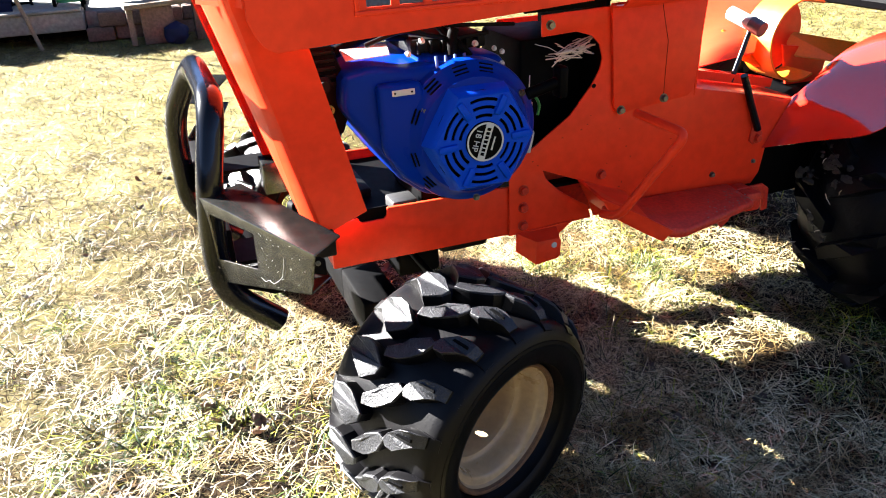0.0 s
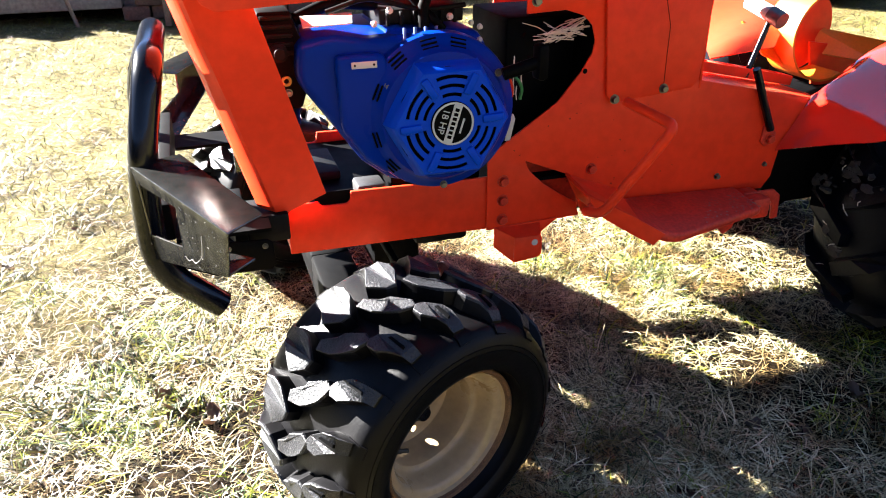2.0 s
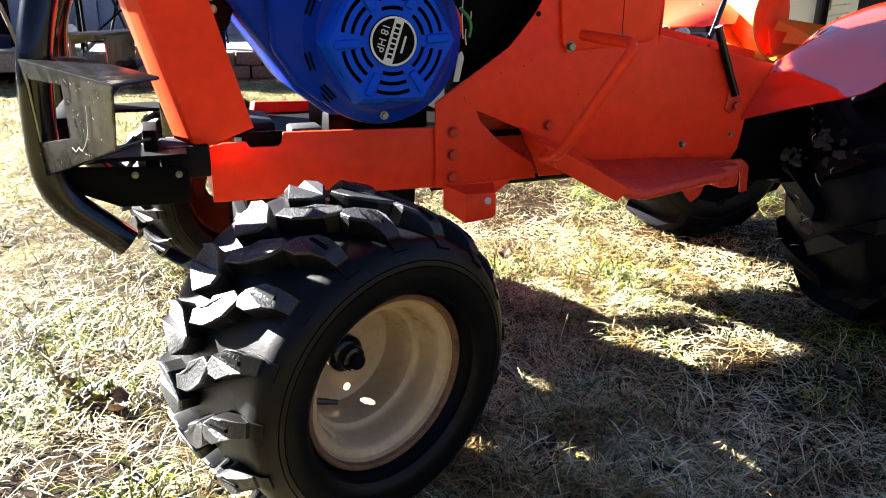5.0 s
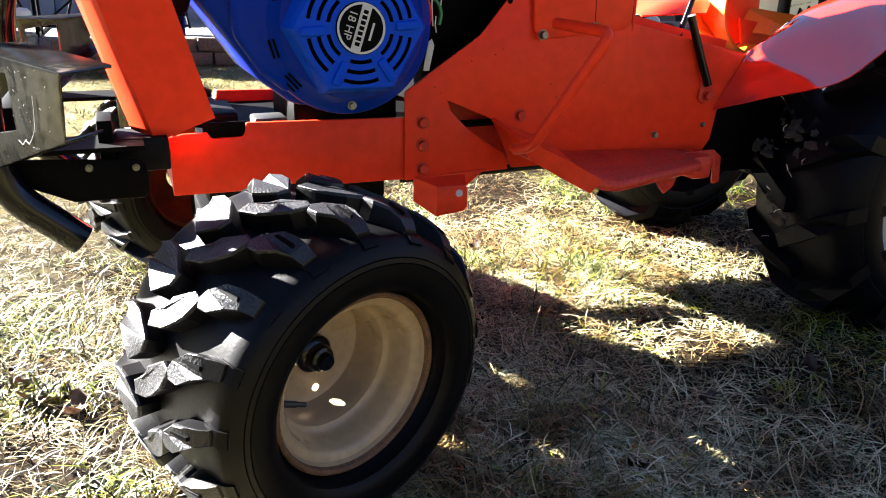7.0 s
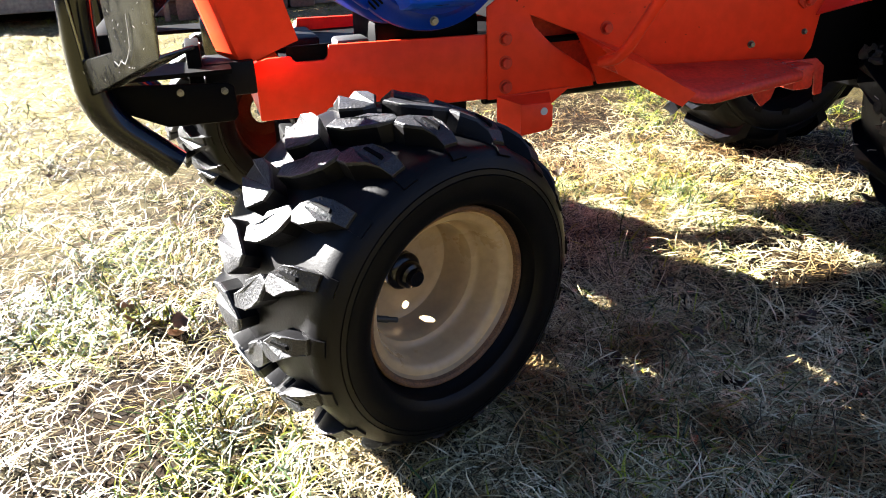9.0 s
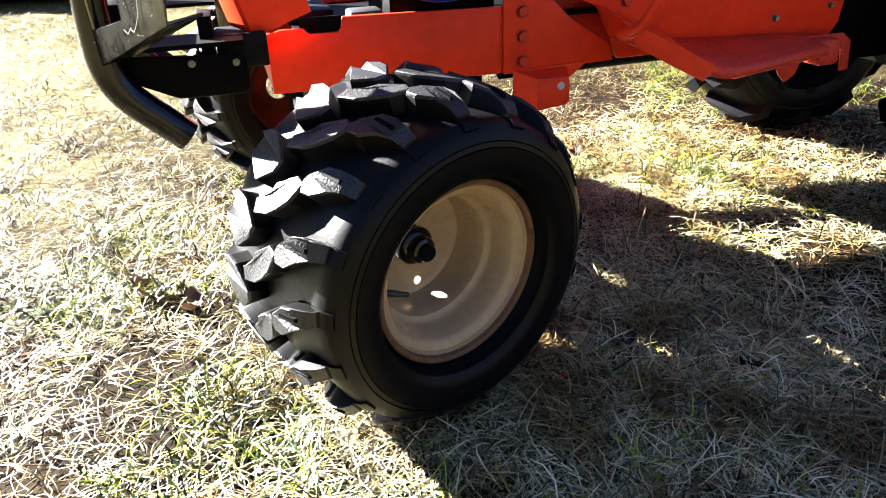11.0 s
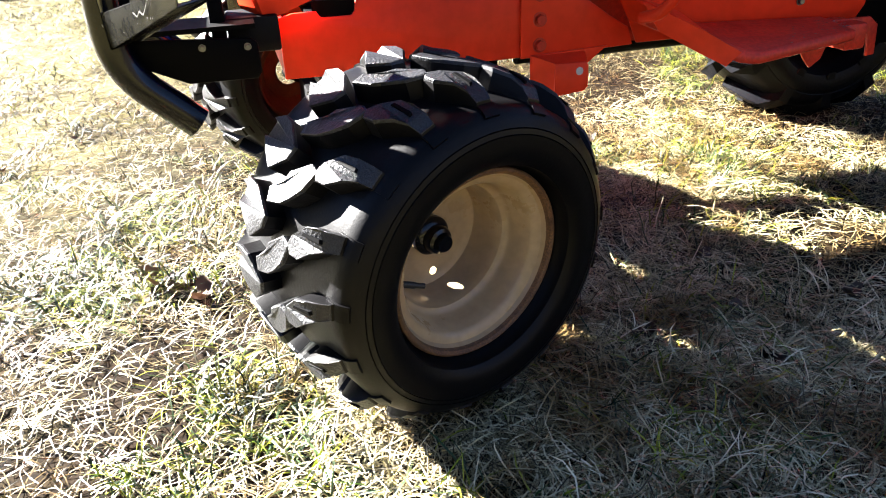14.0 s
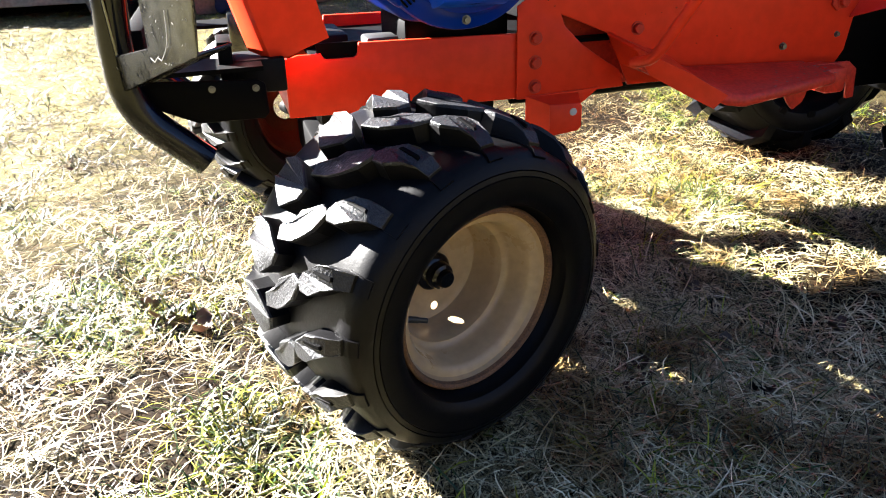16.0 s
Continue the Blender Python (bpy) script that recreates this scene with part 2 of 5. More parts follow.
def solid(quads, t=0.0, bm=None, w=0.0):
    """A sheet of faces given by 3D corners, welded, thickened by t."""
    b = bmesh.new()
    for q in quads:
        b.faces.new([b.verts.new(p) for p in q])
    bmesh.ops.remove_doubles(b, verts=b.verts, dist=1e-5)
    if t:
        bmesh.ops.recalc_face_normals(b, faces=b.faces)
        bmesh.ops.solidify(b, geom=b.faces[:], thickness=t)
        bmesh.ops.recalc_face_normals(b, faces=b.faces)
    bevel(b, w)
    return join(bm, b)


def lathe(profile, seg=48, bm=None, closed=False):
    """Turns (radius, height) pairs round the z axis."""
    b = bmesh.new()
    rings = []
    for r, z in profile:
        rings.append([b.verts.new((r * math.cos(2 * math.pi * k / seg), r * math.sin(2 * math.pi * k / seg), z)) for k in range(seg)] if r > 1e-6 else [b.verts.new((0, 0, z))])
    pairs = list(zip(rings, rings[1:])) + ([(rings[-1], rings[0])] if closed else [])
    for a, c in pairs:
        for k in range(seg):
            j = (k + 1) % seg
            if len(a) == 1:
                b.faces.new((a[0], c[k], c[j]))
            elif len(c) == 1:
                b.faces.new((a[k], c[0], a[j]))
            else:
                b.faces.new((a[k], c[k], c[j], a[j]))
    return join(bm, b)


def smooth_path(pts, radius, steps=6):
    """Rounds the corners of a line of points."""
    pts = [Vector(p) for p in pts]
    out = [pts[0]]
    for a, p, c in zip(pts, pts[1:], pts[2:]):
        u, v = a - p, c - p
        d = min(radius, u.length * 0.48, v.length * 0.48)
        s, e = p + u.normalized() * d, p + v.normalized() * d
        out += [s * (1 - k) ** 2 + p * 2 * k * (1 - k) + e * k * k for k in [i / steps for i in range(steps + 1)]]
    out.append(pts[-1])
    return out


def tube(pts, r, seg=14, bm=None, hollow=0.0):
    """A round bar or pipe along pts."""
    b = bmesh.new()
    pts = [Vector(p) for p in pts]
    dirs = [(q - p).normalized() for p, q in zip(pts, pts[1:])]
    side = dirs[0].orthogonal().normalized()
    rings = []
    for i, p in enumerate(pts):
        d = dirs[0] if i == 0 else dirs[-1] if i == len(pts) - 1 else (dirs[i - 1] + dirs[i]).normalized()
        side = (side - d * side.dot(d)).normalized()
        up = d.cross(side)
        rings.append([b.verts.new(p + (side * math.cos(2 * math.pi * k / seg) + up * math.sin(2 * math.pi * k / seg)) * r) for k in range(seg)])
    for a, c in zip(rings, rings[1:]):
        for k in range(seg):
            j = (k + 1) % seg
            b.faces.new((a[k], a[j], c[j], c[k]))
    for ring, d in ((rings[0], -dirs[0]), (rings[-1], dirs[-1])):
        if hollow:
            inner = [b.verts.new(v.co * 1.0 + (sum((u.co for u in ring), Vector()) / seg - v.co) * hollow) for v in ring]
            deep = [b.verts.new(v.co - d * r * 1.5) for v in inner]
            for k in range(seg):
                j = (k + 1) % seg
                b.faces.new((ring[k], ring[j], inner[j], inner[k]))
                b.faces.new((inner[k], inner[j], deep[j], deep[k]))
            b.faces.new(deep)
        else:
            b.faces.new(ring)
    return join(bm, b)


def axis_to(p, d, roll=0.0):
    """A pose at p whose z axis points along d."""
    return Matrix.Translation(p) @ Vector(d).to_track_quat("Z", "Y").to_matrix().to_4x4() @ pose(0, 0, 0, 0, 0, roll)


def hex_bolt(r, h):
    b = lathe([(0, 0), (r * 1.3, 0), (r * 1.3, h * 0.2), (r * 1.0, h * 0.2)], 20)
    c = bmesh.new()
    bmesh.ops.create_cone(c, cap_ends=True, segments=6, radius1=r, radius2=r * 0.96, depth=h * 0.8, matrix=Matrix.Translation((0, 0, h * 0.6)))
    bevel(c, r * 0.08, 1)
    return join(b, c)


OUT = (0, -1, 0)

# ---- ground ----
def ground_height(x, y):
    return 0.006 * np.sin(2.1 * x + 1.3) * np.sin(1.7 * y + 0.4) + 0.004 * np.sin(4.3 * x + 2.9 * y) + 0.003 * np.sin(6.1 * y - 3.7 * x + 1.0) - 0.004


def build_ground():
    xs = sorted(set([-400, -150, -60, -25, -12, -7] + [round(-5 + 0.1 * i, 3) for i in range(121)] + [9, 14, 30, 70, 160, 400]))
    ys = sorted(set([-400, -150, -60, -25, -12, -6] + [round(-3 + 0.1 * i, 3) for i in range(101)] + [9, 14, 30, 70, 160, 400]))
    verts = [(x, y, float(ground_height(x, y)) if abs(x) < 8 and abs(y) < 8 else -0.004) for y in ys for x in xs]
    n = len(xs)
    faces = [(j * n + i, j * n + i + 1, (j + 1) * n + i + 1, (j + 1) * n + i) for j in range(len(ys) - 1) for i in range(n - 1)]
    me = bpy.data.meshes.new("ground")
    me.from_pydata(verts, [], faces)
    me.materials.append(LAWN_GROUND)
    me.shade_smooth()
    return tagged(new("ground", me), "winter lawn of dry matted straw-coloured grass over soil", "ground", kind="structure")


build_ground()

# ---- tractor ----
tractor = thing("garden_tractor", "red garden tractor with a blue engine and knobbly tyres on grass", "tractor")
CENTRE = 0.18                                   # the tractor's middle line, y


def tyre_mesh(R, r_rim, half, shape):
    """Axis z, outer side +z. R: carcass radius; half: half the width; shape: (share of half, radius less than R) from the middle out."""
    prof = [(r_rim - 0.004, half * 0.66), (r_rim + 0.004, half * 0.76), (r_rim + 0.010, half * 0.84)]
    prof += [(R - drop, half * q) for q, drop in reversed(shape)]
    return lathe(prof + [(p, -q) for p, q in reversed(prof[:-1])], 96)


def carcass(shape, R, half, z):
    """The carcass radius at the height z along the axis."""
    return R - float(np.interp(abs(z) / half, [q for q, _ in shape], [d for _, d in shape]))


FRONT_SHAPE = [(0, 0), (0.40, 0.0005), (0.60, 0.0015), (0.75, 0.0022), (0.84, 0.0035), (0.90, 0.0075), (0.95, 0.0155), (0.976, 0.022), (0.982, 0.0235), (0.968, 0.0242), (0.984, 0.0250),
               (0.992, 0.0285), (0.996, 0.0300), (0.982, 0.0307), (0.998, 0.0315), (1.0, 0.042), (1.0, 0.051), (0.975, 0.060), (0.93, 0.066)]
REAR_SHAPE = [(0, 0), (0.4, 0.004), (0.7, 0.012), (0.85, 0.022), (0.93, 0.034), (0.972, 0.048), (0.962, 0.050), (0.985, 0.054), (1.0, 0.070), (0.995, 0.085), (0.96, 0.098)]


def lug(pts, R, half, shape, r_top, worn=0.0, chamfer=0.93, seed=0):
    """A tread block: an outline of (arc degrees, share of half, share of the full height), raised from the carcass to r_top."""
    b = bmesh.new()
    r = random.Random(seed)
    ca, cz, n = sum(p[0] for p in pts) / len(pts), sum(p[1] for p in pts) / len(pts), len(pts)

    def place(p, k, up, jog=0.0):
        a2, z2 = ca + (p[0] - ca) * k + r.uniform(-jog, jog) * 180, (cz + (p[1] - cz) * k) * half + r.uniform(-jog, jog)
        low = carcass(shape, R, half, z2)
        rad = low + (r_top - 0.030 * min(abs(z2) / half, 1.0) ** 6 - low) * p[2] * up if up > 0 else low - 0.006
        return (rad * math.cos(radians(a2)), rad * math.sin(radians(a2)), z2)
    rings = [[b.verts.new(place(p, 1.07, 0)) for p in pts], [b.verts.new(place(p, 1.0, 0.84, worn)) for p in pts], [b.verts.new(place(p, 0.98, 0.965, worn)) for p in pts], [b.verts.new(place(p, chamfer, 1.0, worn)) for p in pts]]
    for i, (lo, hi) in enumerate(zip(rings, rings[1:])):
        for k in range(n):
            f = b.faces.new((lo[k], lo[(k + 1) % n], hi[(k + 1) % n], hi[k]))
            f.material_index = 1 if i else 0
    top = b.faces.new(rings[-1])
    top.material_index = 1
    bmesh.ops.triangulate(b, faces=[top])
    return b


def lug_foot(a0, a1, R, half, shape, z0, z1, lift):
    """The thin raised foot that a shoulder block sends down the side wall."""
    b = bmesh.new()
    zs = [z0 + (z1 - z0) * k / 5 for k in range(6)]

    def row(up):
        return [[b.verts.new(((carcass(shape, R, half, z * half) + up) * math.cos(radians(t)), (carcass(shape, R, half, z * half) + up) * math.sin(radians(t)), z * half + (up * 0.6 if z > 0 else -up * 0.6))) for t in (a0, (a0 + a1) / 2, a1)] for z in zs]
    lo, hi = row(-0.004), row(lift)
    for i in range(5):
        for j in range(2):
            b.faces.new((hi[i][j], hi[i][j + 1], hi[i + 1][j + 1], hi[i + 1][j]))
        b.faces.new((lo[i][0], lo[i + 1][0], hi[i + 1][0], hi[i][0]))
        b.faces.new((lo[i][2], hi[i][2], hi[i + 1][2], lo[i + 1][2]))
    for j in range(2):
        b.faces.new((lo[5][j], lo[5][j + 1], hi[5][j + 1], hi[5][j]))
    return b


SHOULDER = [(9.3, 0.376, 1.0), (6.8, 0.321, 1.0), (3.6, 0.367, 1.0), (-0.8, 0.52, 1.0), (-1.9, 0.638, 0.95), (-2.4, 0.747, 0.72), (-2.6, 0.819, 0.36), (2.8, 0.819, 0.36), (3.6, 0.738, 0.72), (5.6, 0.638, 0.95), (9.0, 0.502, 1.0)]
SLIT = [(2.2, 0.493, 1.0), (1.2, 0.511, 1.0), (0.6, 0.692, 0.9), (1.8, 0.701, 0.88)]
MIDDLE = [(5.6, 0.249, 1.0), (6.8, 0.367, 1.0), (13.4, 0.294, 1.0), (17.2, 0.177, 1.0), (20.0, 0.059, 1.0), (22.0, -0.149, 1.0), (17.9, -0.176, 1.0), (14.4, -0.022, 1.0), (10.4, 0.032, 1.0)]

INNER = [(-1.5, -0.34, 1.0), (4.4, -0.09, 1.0), (8.6, -0.12, 1.0), (13.5, -0.31, 1.0), (9.6, -0.48, 1.0), (6.2, -0.64, 0.95), (5.7, -0.80, 0.4), (0.2, -0.80, 0.4), (-0.4, -0.66, 0.95), (-2.4, -0.50, 1.0)]


def wheel(name, centre, axis, R, r_rim, half, spin):
    """centre: the middle of the tyre; axis: outwards. Seventeen rows of blocks: shoulder, middle, shoulder."""
    m = axis_to(centre, axis)
    carc, step = R - 0.024, 360 / 17
    ty = part(name, tyre_mesh(carc, r_rim, half, FRONT_SHAPE), RUBBER, tractor, "black knobbly tyre with deep angular tread blocks", m @ pose(0, 0, 0, 0, 0, spin))
    kinds = []
    for v in range(3):
        kinds.append([finish(lug(SHOULDER, carc, half, FRONT_SHAPE, R, 0.0008, seed=v), "tread_block", [RUBBER, LUG], 24),
                      finish(lug(INNER, carc, half, FRONT_SHAPE, R, 0.0008, seed=v + 9), "tread_block", [RUBBER, LUG], 24),
                      finish(lug(MIDDLE, carc, half, FRONT_SHAPE, R, 0.0008, seed=v + 18), "tread_block", [RUBBER, LUG], 24)])
    feet = [finish(lug_foot(-2.9, 3.0, carc, half, FRONT_SHAPE, 0.70, 0.925, 0.0026), "tread_foot", RUBBER, 25), finish(lug_foot(0.1, 6.0, carc, half, FRONT_SHAPE, -0.70, -0.925, 0.0026), "tread_foot", RUBBER, 25)]
    groove = finish(lug([(a, z, h * 1.012) for a, z, h in SLIT], carc, half, FRONT_SHAPE, R, 0.0), "slit", FLAT_BLACK, 40)
    for k in range(17):
        at = pose(0, 0, 0, 0, 0, k * step)
        for me in kinds[k * 2 % 3]:
            mesh_part("tread_block", me, ty, at)
        for me in feet:
            mesh_part("tread_foot", me, ty, at)
        mesh_part("slit", groove, ty, at)
    return ty, m


FW_AX = Vector((0.366, -0.929, -0.06)).normalized()
FW_FLANGE = Vector((-0.2235, -0.377, 0.2085))
HALF = 0.126
SPIN = 90.4
SIDE = 0.0966
fw_mid = FW_FLANGE - FW_AX * SIDE
front_tyre, FWM = wheel("front_tyre", fw_mid, FW_AX, 0.2135, 0.112, HALF, SPIN)


def open_round(bm, at, r, reach):
    """Cuts a round hole: drops the corner nearest to at, and draws the edge of the gap into a circle."""
    v = min(bm.verts, key=lambda v: (v.co - Vector(at)).length)
    c = v.co.copy()
    nrm = v.normal.copy()
    edge = {u for f in v.link_faces for u in f.verts if u is not v}
    bmesh.ops.delete(bm, geom=[v], context="VERTS")
    for u in edge:
        d = u.co - c
        d -= nrm * d.dot(nrm)
        u.co = c + d.normalized() * r


def front_rim(m):
    s = SIDE
    prof = [(0.024, s - 0.100), (0.036, s - 0.100), (0.046, s - 0.100), (0.053, s - 0.100), (0.060, s - 0.100), (0.067, s - 0.099), (0.0725, s - 0.096), (0.0745, s - 0.088), (0.075, s - 0.078), (0.0755, s - 0.070), (0.076, s - 0.062), (0.077, s - 0.054), (0.079, s - 0.049), (0.084, s - 0.047), (0.087, s - 0.043), (0.0885, s - 0.036),
            (0.092, s - 0.014), (0.096, s - 0.009), (0.104, s - 0.006), (0.107, s - 0.001), (0.1085, s + 0.004), (0.112, s + 0.0065), (0.1150, s + 0.005), (0.1160, s + 0.001), (0.1150, s - 0.004), (0.108, s - 0.009)]
    b = lathe(prof, 72)
    b.normal_update()
    U, W = rim_axes(m)
    open_round(b, U * 0.009 - W * 0.0590 + Vector((0, 0, s - 0.100)), 0.0056, 0)
    ob = part("front_rim", b, [RIM, RIM_RUST], tractor, "tan painted steel rim with a rusty lip", m)
    for p in ob.data.polygons:
        if math.hypot(p.center.x, p.center.y) > 0.1075:
            p.material_index = 1
    part("rim_barrel", lathe([(0.0745, s - 0.1005), (0.085, s - 0.110), (0.098, s - 0.120), (0.100, -s - 0.004), (0.113, -s - 0.008), (0.116, -s - 0.004)], 56), RIM, ob)
    hx = U * 0.004 - W * 0.004
    part("hub", moved(lathe([(0, s - 0.064), (0.010, s - 0.064), (0.012, s - 0.067), (0.012, s - 0.072), (0.016, s - 0.074), (0.018, s - 0.078), (0.018, s - 0.086), (0.022, s - 0.088), (0.025, s - 0.092), (0.025, s - 0.104)], 28), Matrix.Translation(hx)), BLACK, ob, "greasy black axle end")
    p0, p1 = U * -0.070 - W * 0.027 + Vector((0, 0, s - 0.055)), U * -0.038 - W * 0.040 + Vector((0, 0, s - 0.052))
    part("valve_stem", join(tube([p0, p0.lerp(p1, 0.6)], 0.0042, 14), tube([p0.lerp(p1, 0.6), p1], 0.0034, 14)), ALU, ob, "grey rubber valve stem")
    return ob


def rim_axes(m):
    """Level and upright directions across the wheel, in its own axes."""
    inv = m.to_3x3().inverted()
    ax = m.to_3x3() @ Vector((0, 0, 1))
    u = Vector((0, 0, 1)).cross(ax).normalized()
    return inv @ u, inv @ ax.cross(u)


rim = front_rim(FWM)
KING = 2 * CENTRE
bw_mid = Vector((-0.34, KING + 0.32, fw_mid.z))
BW_AX = Vector((-0.366, 0.929, -0.06)).normalized()
_, BWM = wheel("front_tyre", bw_mid, BW_AX, 0.2135, 0.112, HALF, 11.0)
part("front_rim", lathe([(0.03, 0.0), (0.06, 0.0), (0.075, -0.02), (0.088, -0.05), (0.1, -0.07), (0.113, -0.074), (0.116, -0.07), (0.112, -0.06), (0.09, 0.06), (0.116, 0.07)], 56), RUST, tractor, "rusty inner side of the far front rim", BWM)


REAR_X = 0.99


def rear_wheel(y, side, spin):
    m = axis_to((REAR_X, y, 0.285), (0, side, 0))
    R, half, rr = 0.276, 0.128, 0.162
    ty = part("rear_tyre", tyre_mesh(R, rr, half, REAR_SHAPE), MUD_RUBBER, tractor, "large black rear tyre with bar tread and dried mud", m @ pose(0, 0, 0, 0, 0, spin))
    for sgn in (1, -1):
        bar = [(0, 0.97, 0.7), (6.5, 0.97, 0.7), (11, 0.70, 1.0), (17, 0.35, 1.0), (22, -0.06, 1.0), (16, -0.10, 1.0), (9, 0.33, 1.0), (4, 0.66, 1.0)]
        me = finish(lug([(a, q * sgn, h) for a, q, h in bar], R, half, REAR_SHAPE, 0.300, 0.0012, seed=3), "tread_bar", [MUD_RUBBER, MUD_RUBBER], 25)
        for k in range(12):
            mesh_part("tread_bar", me, ty, pose(0, 0, 0, 0, 0, k * 30 + (0 if sgn > 0 else 15)))
    if side < 0:
        for k in range(9):
            t = 168 + 3.4 * k + (4 if k > 4 else 0)
            part("raised_mark", moved(box(-0.010, 0.010, -0.004, 0.004, 0.0, 0.0022, 0.0008), pose(0.205 * math.cos(radians(t)), 0.205 * math.sin(radians(t)), half * 0.965, 0, 0, t)), RUBBER, ty)
    part("rear_rim", lathe([(0.0, 0.03), (0.06, 0.03), (0.07, 0.04), (0.12, 0.02), (0.142, 0.075), (0.156, 0.09), (0.165, 0.098), (0.167, 0.092), (0.16, 0.085), (0.145, 0.0), (0.16, -0.09), (0.165, -0.098)], 56), WHITE if side < 0 else DARK, tractor, "white painted rear rim" if side < 0 else "dark inside of the far rear rim", m)


rear_wheel(-0.11, -1, 0)


def caught_straw():
    r = random.Random(12)
    q = None
    for k in range(9):
        t, z = radians(r.uniform(150, 215)), r.uniform(-0.10, 0.10)
        rad = 0.298 + r.uniform(0.0, 0.008)
        p = Vector((REAR_X + rad * math.cos(t), -0.11 + z, 0.285 - rad * math.sin(t)))
        d = Vector((r.uniform(-0.3, 0.3), r.uniform(-1, 1), r.uniform(-1, 1))).normalized() * r.uniform(0.005, 0.013)
        q = tube([p - d, p + Vector((-0.004, 0, 0.002)), p + d], 0.0006, 5, q)
    return q


def mud_cakes():
    r = random.Random(21)
    q = None
    for k in range(34):
        t0, z0 = r.choice(((161, -0.03), (158, 0.02), (154, 0.05), (164, 0.06), (188, 0.0)))
        t, z = radians(t0 + r.gauss(0, 2.2)), z0 + r.gauss(0, 0.014)
        c = bmesh.new()
        bmesh.ops.create_icosphere(c, subdivisions=2, radius=1)
        s = r.choice((0.002, 0.003, 0.005, 0.009))
        for v in c.verts:
            v.co *= 1 + 0.9 * noise.noise(v.co * 2.3 + Vector((k, 0, 0)))
        m = Matrix.Translation((REAR_X + 0.297 * math.cos(t), -0.11 + z, 0.285 + 0.297 * math.sin(t))) @ Matrix.Rotation(-t, 4, "Y") @ Matrix.Diagonal((s * 0.6, s * r.uniform(0.8, 2.2), s * r.uniform(0.7, 1.4), 1))
        q = join(q, moved(c, m))
    return q


tagged(part("mud_cake", mud_cakes(), MUD, tractor, "grey dried mud caked on the tread"), kind="stuff")
tagged(part("caught_straw", caught_straw(), WOODPALE, tractor, "bits of straw and mud caught on the tyre"), kind="stuff")
rear_wheel(2 * CENTRE + 0.25, 1, 9)

# frame
RAIL = [(-0.386, 0.350), (-0.386, 0.434), (-0.366, 0.440), (-0.331, 0.440), (-0.330, 0.436), (-0.325, 0.431), (-0.283, 0.431), (-0.278, 0.436), (-0.276, 0.452), (-0.16, 0.450), (0.040, 0.446), (0.040, 0.345)]
part("frame_rail", prism(RAIL, 0.0, 0.008, 0.002), RED, tractor)
part("frame_rail", prism(RAIL, KING - 0.008, KING, 0.002), RED, tractor)
part("engine_plate", box(-0.34, 0.16, 0.010, KING - 0.010, 0.424, 0.430), FLAT_BLACK, tractor)
part("engine_base", box(-0.345, -0.270, 0.12, 0.26, 0.4305, 0.448, 0.004), DARK, tractor, "blue-black steel block beside the engine")
part("front_plate", box(-0.385, -0.378, 0.010, KING - 0.010, 0.352, 0.432), RED_OLD, tractor)
part("side_plate", prism([(-0.030, 0.345), (-0.030, 0.488), (0.099, 0.574), (0.142, 0.625), (0.160, 0.655), (0.164, 0.676), (0.156, 0.702), (0.139, 0.719), (0.105, 0.730), (0.034, 0.727), (0.033, 0.765), (0.385, 0.775), (0.385, 0.590), (0.66, 0.532), (0.655, 0.520), (0.600, 0.430), (0.592, 0.376), (0.575, 0.352), (0.165, 0.352), (0.150, 0.388), (0.124, 0.438), (0.042, 0.472), (0.050, 0.453), (0.082, 0.422), (0.120, 0.396), (0.149, 0.378), (0.158, 0.3505)], -0.006, -0.001, 0.0015), RED, tractor, "red painted steel side plate under the dash")
# far plate, unseen; its top edge is cut to steer the sun
part("side_plate", prism([(-0.030, 0.345), (-0.030, 0.56), (0.10, 0.56), (0.12, 0.70), (0.30, 0.70), (0.385, 0.60), (0.70, 0.524), (0.66, 0.350), (0.110, 0.352)], KING + 0.001, KING + 0.006, 0.0015), RED, tractor)
part("dash_panel", prism([(0.172, 0.775), (0.190, 0.580), (0.199, 0.568), (0.215, 0.566), (0.365, 0.580), (0.378, 0.592), (0.390, 0.775)], -0.016, -0.008, 0.003), RED, tractor, "red sheet-metal dash side with hex bolts")
part("side_plate", box(0.585, 0.72, 0.060, 0.065, 0.388, 0.515, 0.001), RED_OLD, tractor)
part("tunnel_top", solid([[(0.388, -0.004, 0.590), (0.70, -0.004, 0.524), (0.70, KING, 0.524), (0.388, KING, 0.590)]], 0.004), RED, tractor)
# black panel added so that the engine bay looks dark inside
part("firewall", box(0.170, 0.178, 0.0, 0.26, 0.45, 0.98), FLAT_BLACK, tractor)
part("crack", tube([(0.281, -0.0162, 0.773), (0.290, -0.0162, 0.739), (0.303, -0.0162, 0.695), (0.303, -0.0162, 0.640), (0.304, -0.0162, 0.583)], 0.0006, 6), FLAT_BLACK, tractor, "thin dark crack in the paint")
part("bolt_hole", lathe([(0, 0.0004), (0.0042, 0.0004), (0.0046, 0)], 16), FLAT_BLACK, tractor, m=axis_to((0.148, -0.006, 0.625), OUT))
part("dash_back", box(0.386, 0.392, -0.007, 0.10, 0.575, 0.98, 0.002), RED, tractor)
part("transmission", box(0.52, 0.86, 0.06, KING - 0.06, 0.37, 0.50, 0.02), FLAT_BLACK, tractor)
# added black sheet: the shade under the fender put in as a solid
part("shade_sheet", box(0.60, 1.14, 0.020, 0.026, 0.30, 0.53, 0.001), FLAT_BLACK, tractor, "black sheet standing in for the shade behind the rear tyre")
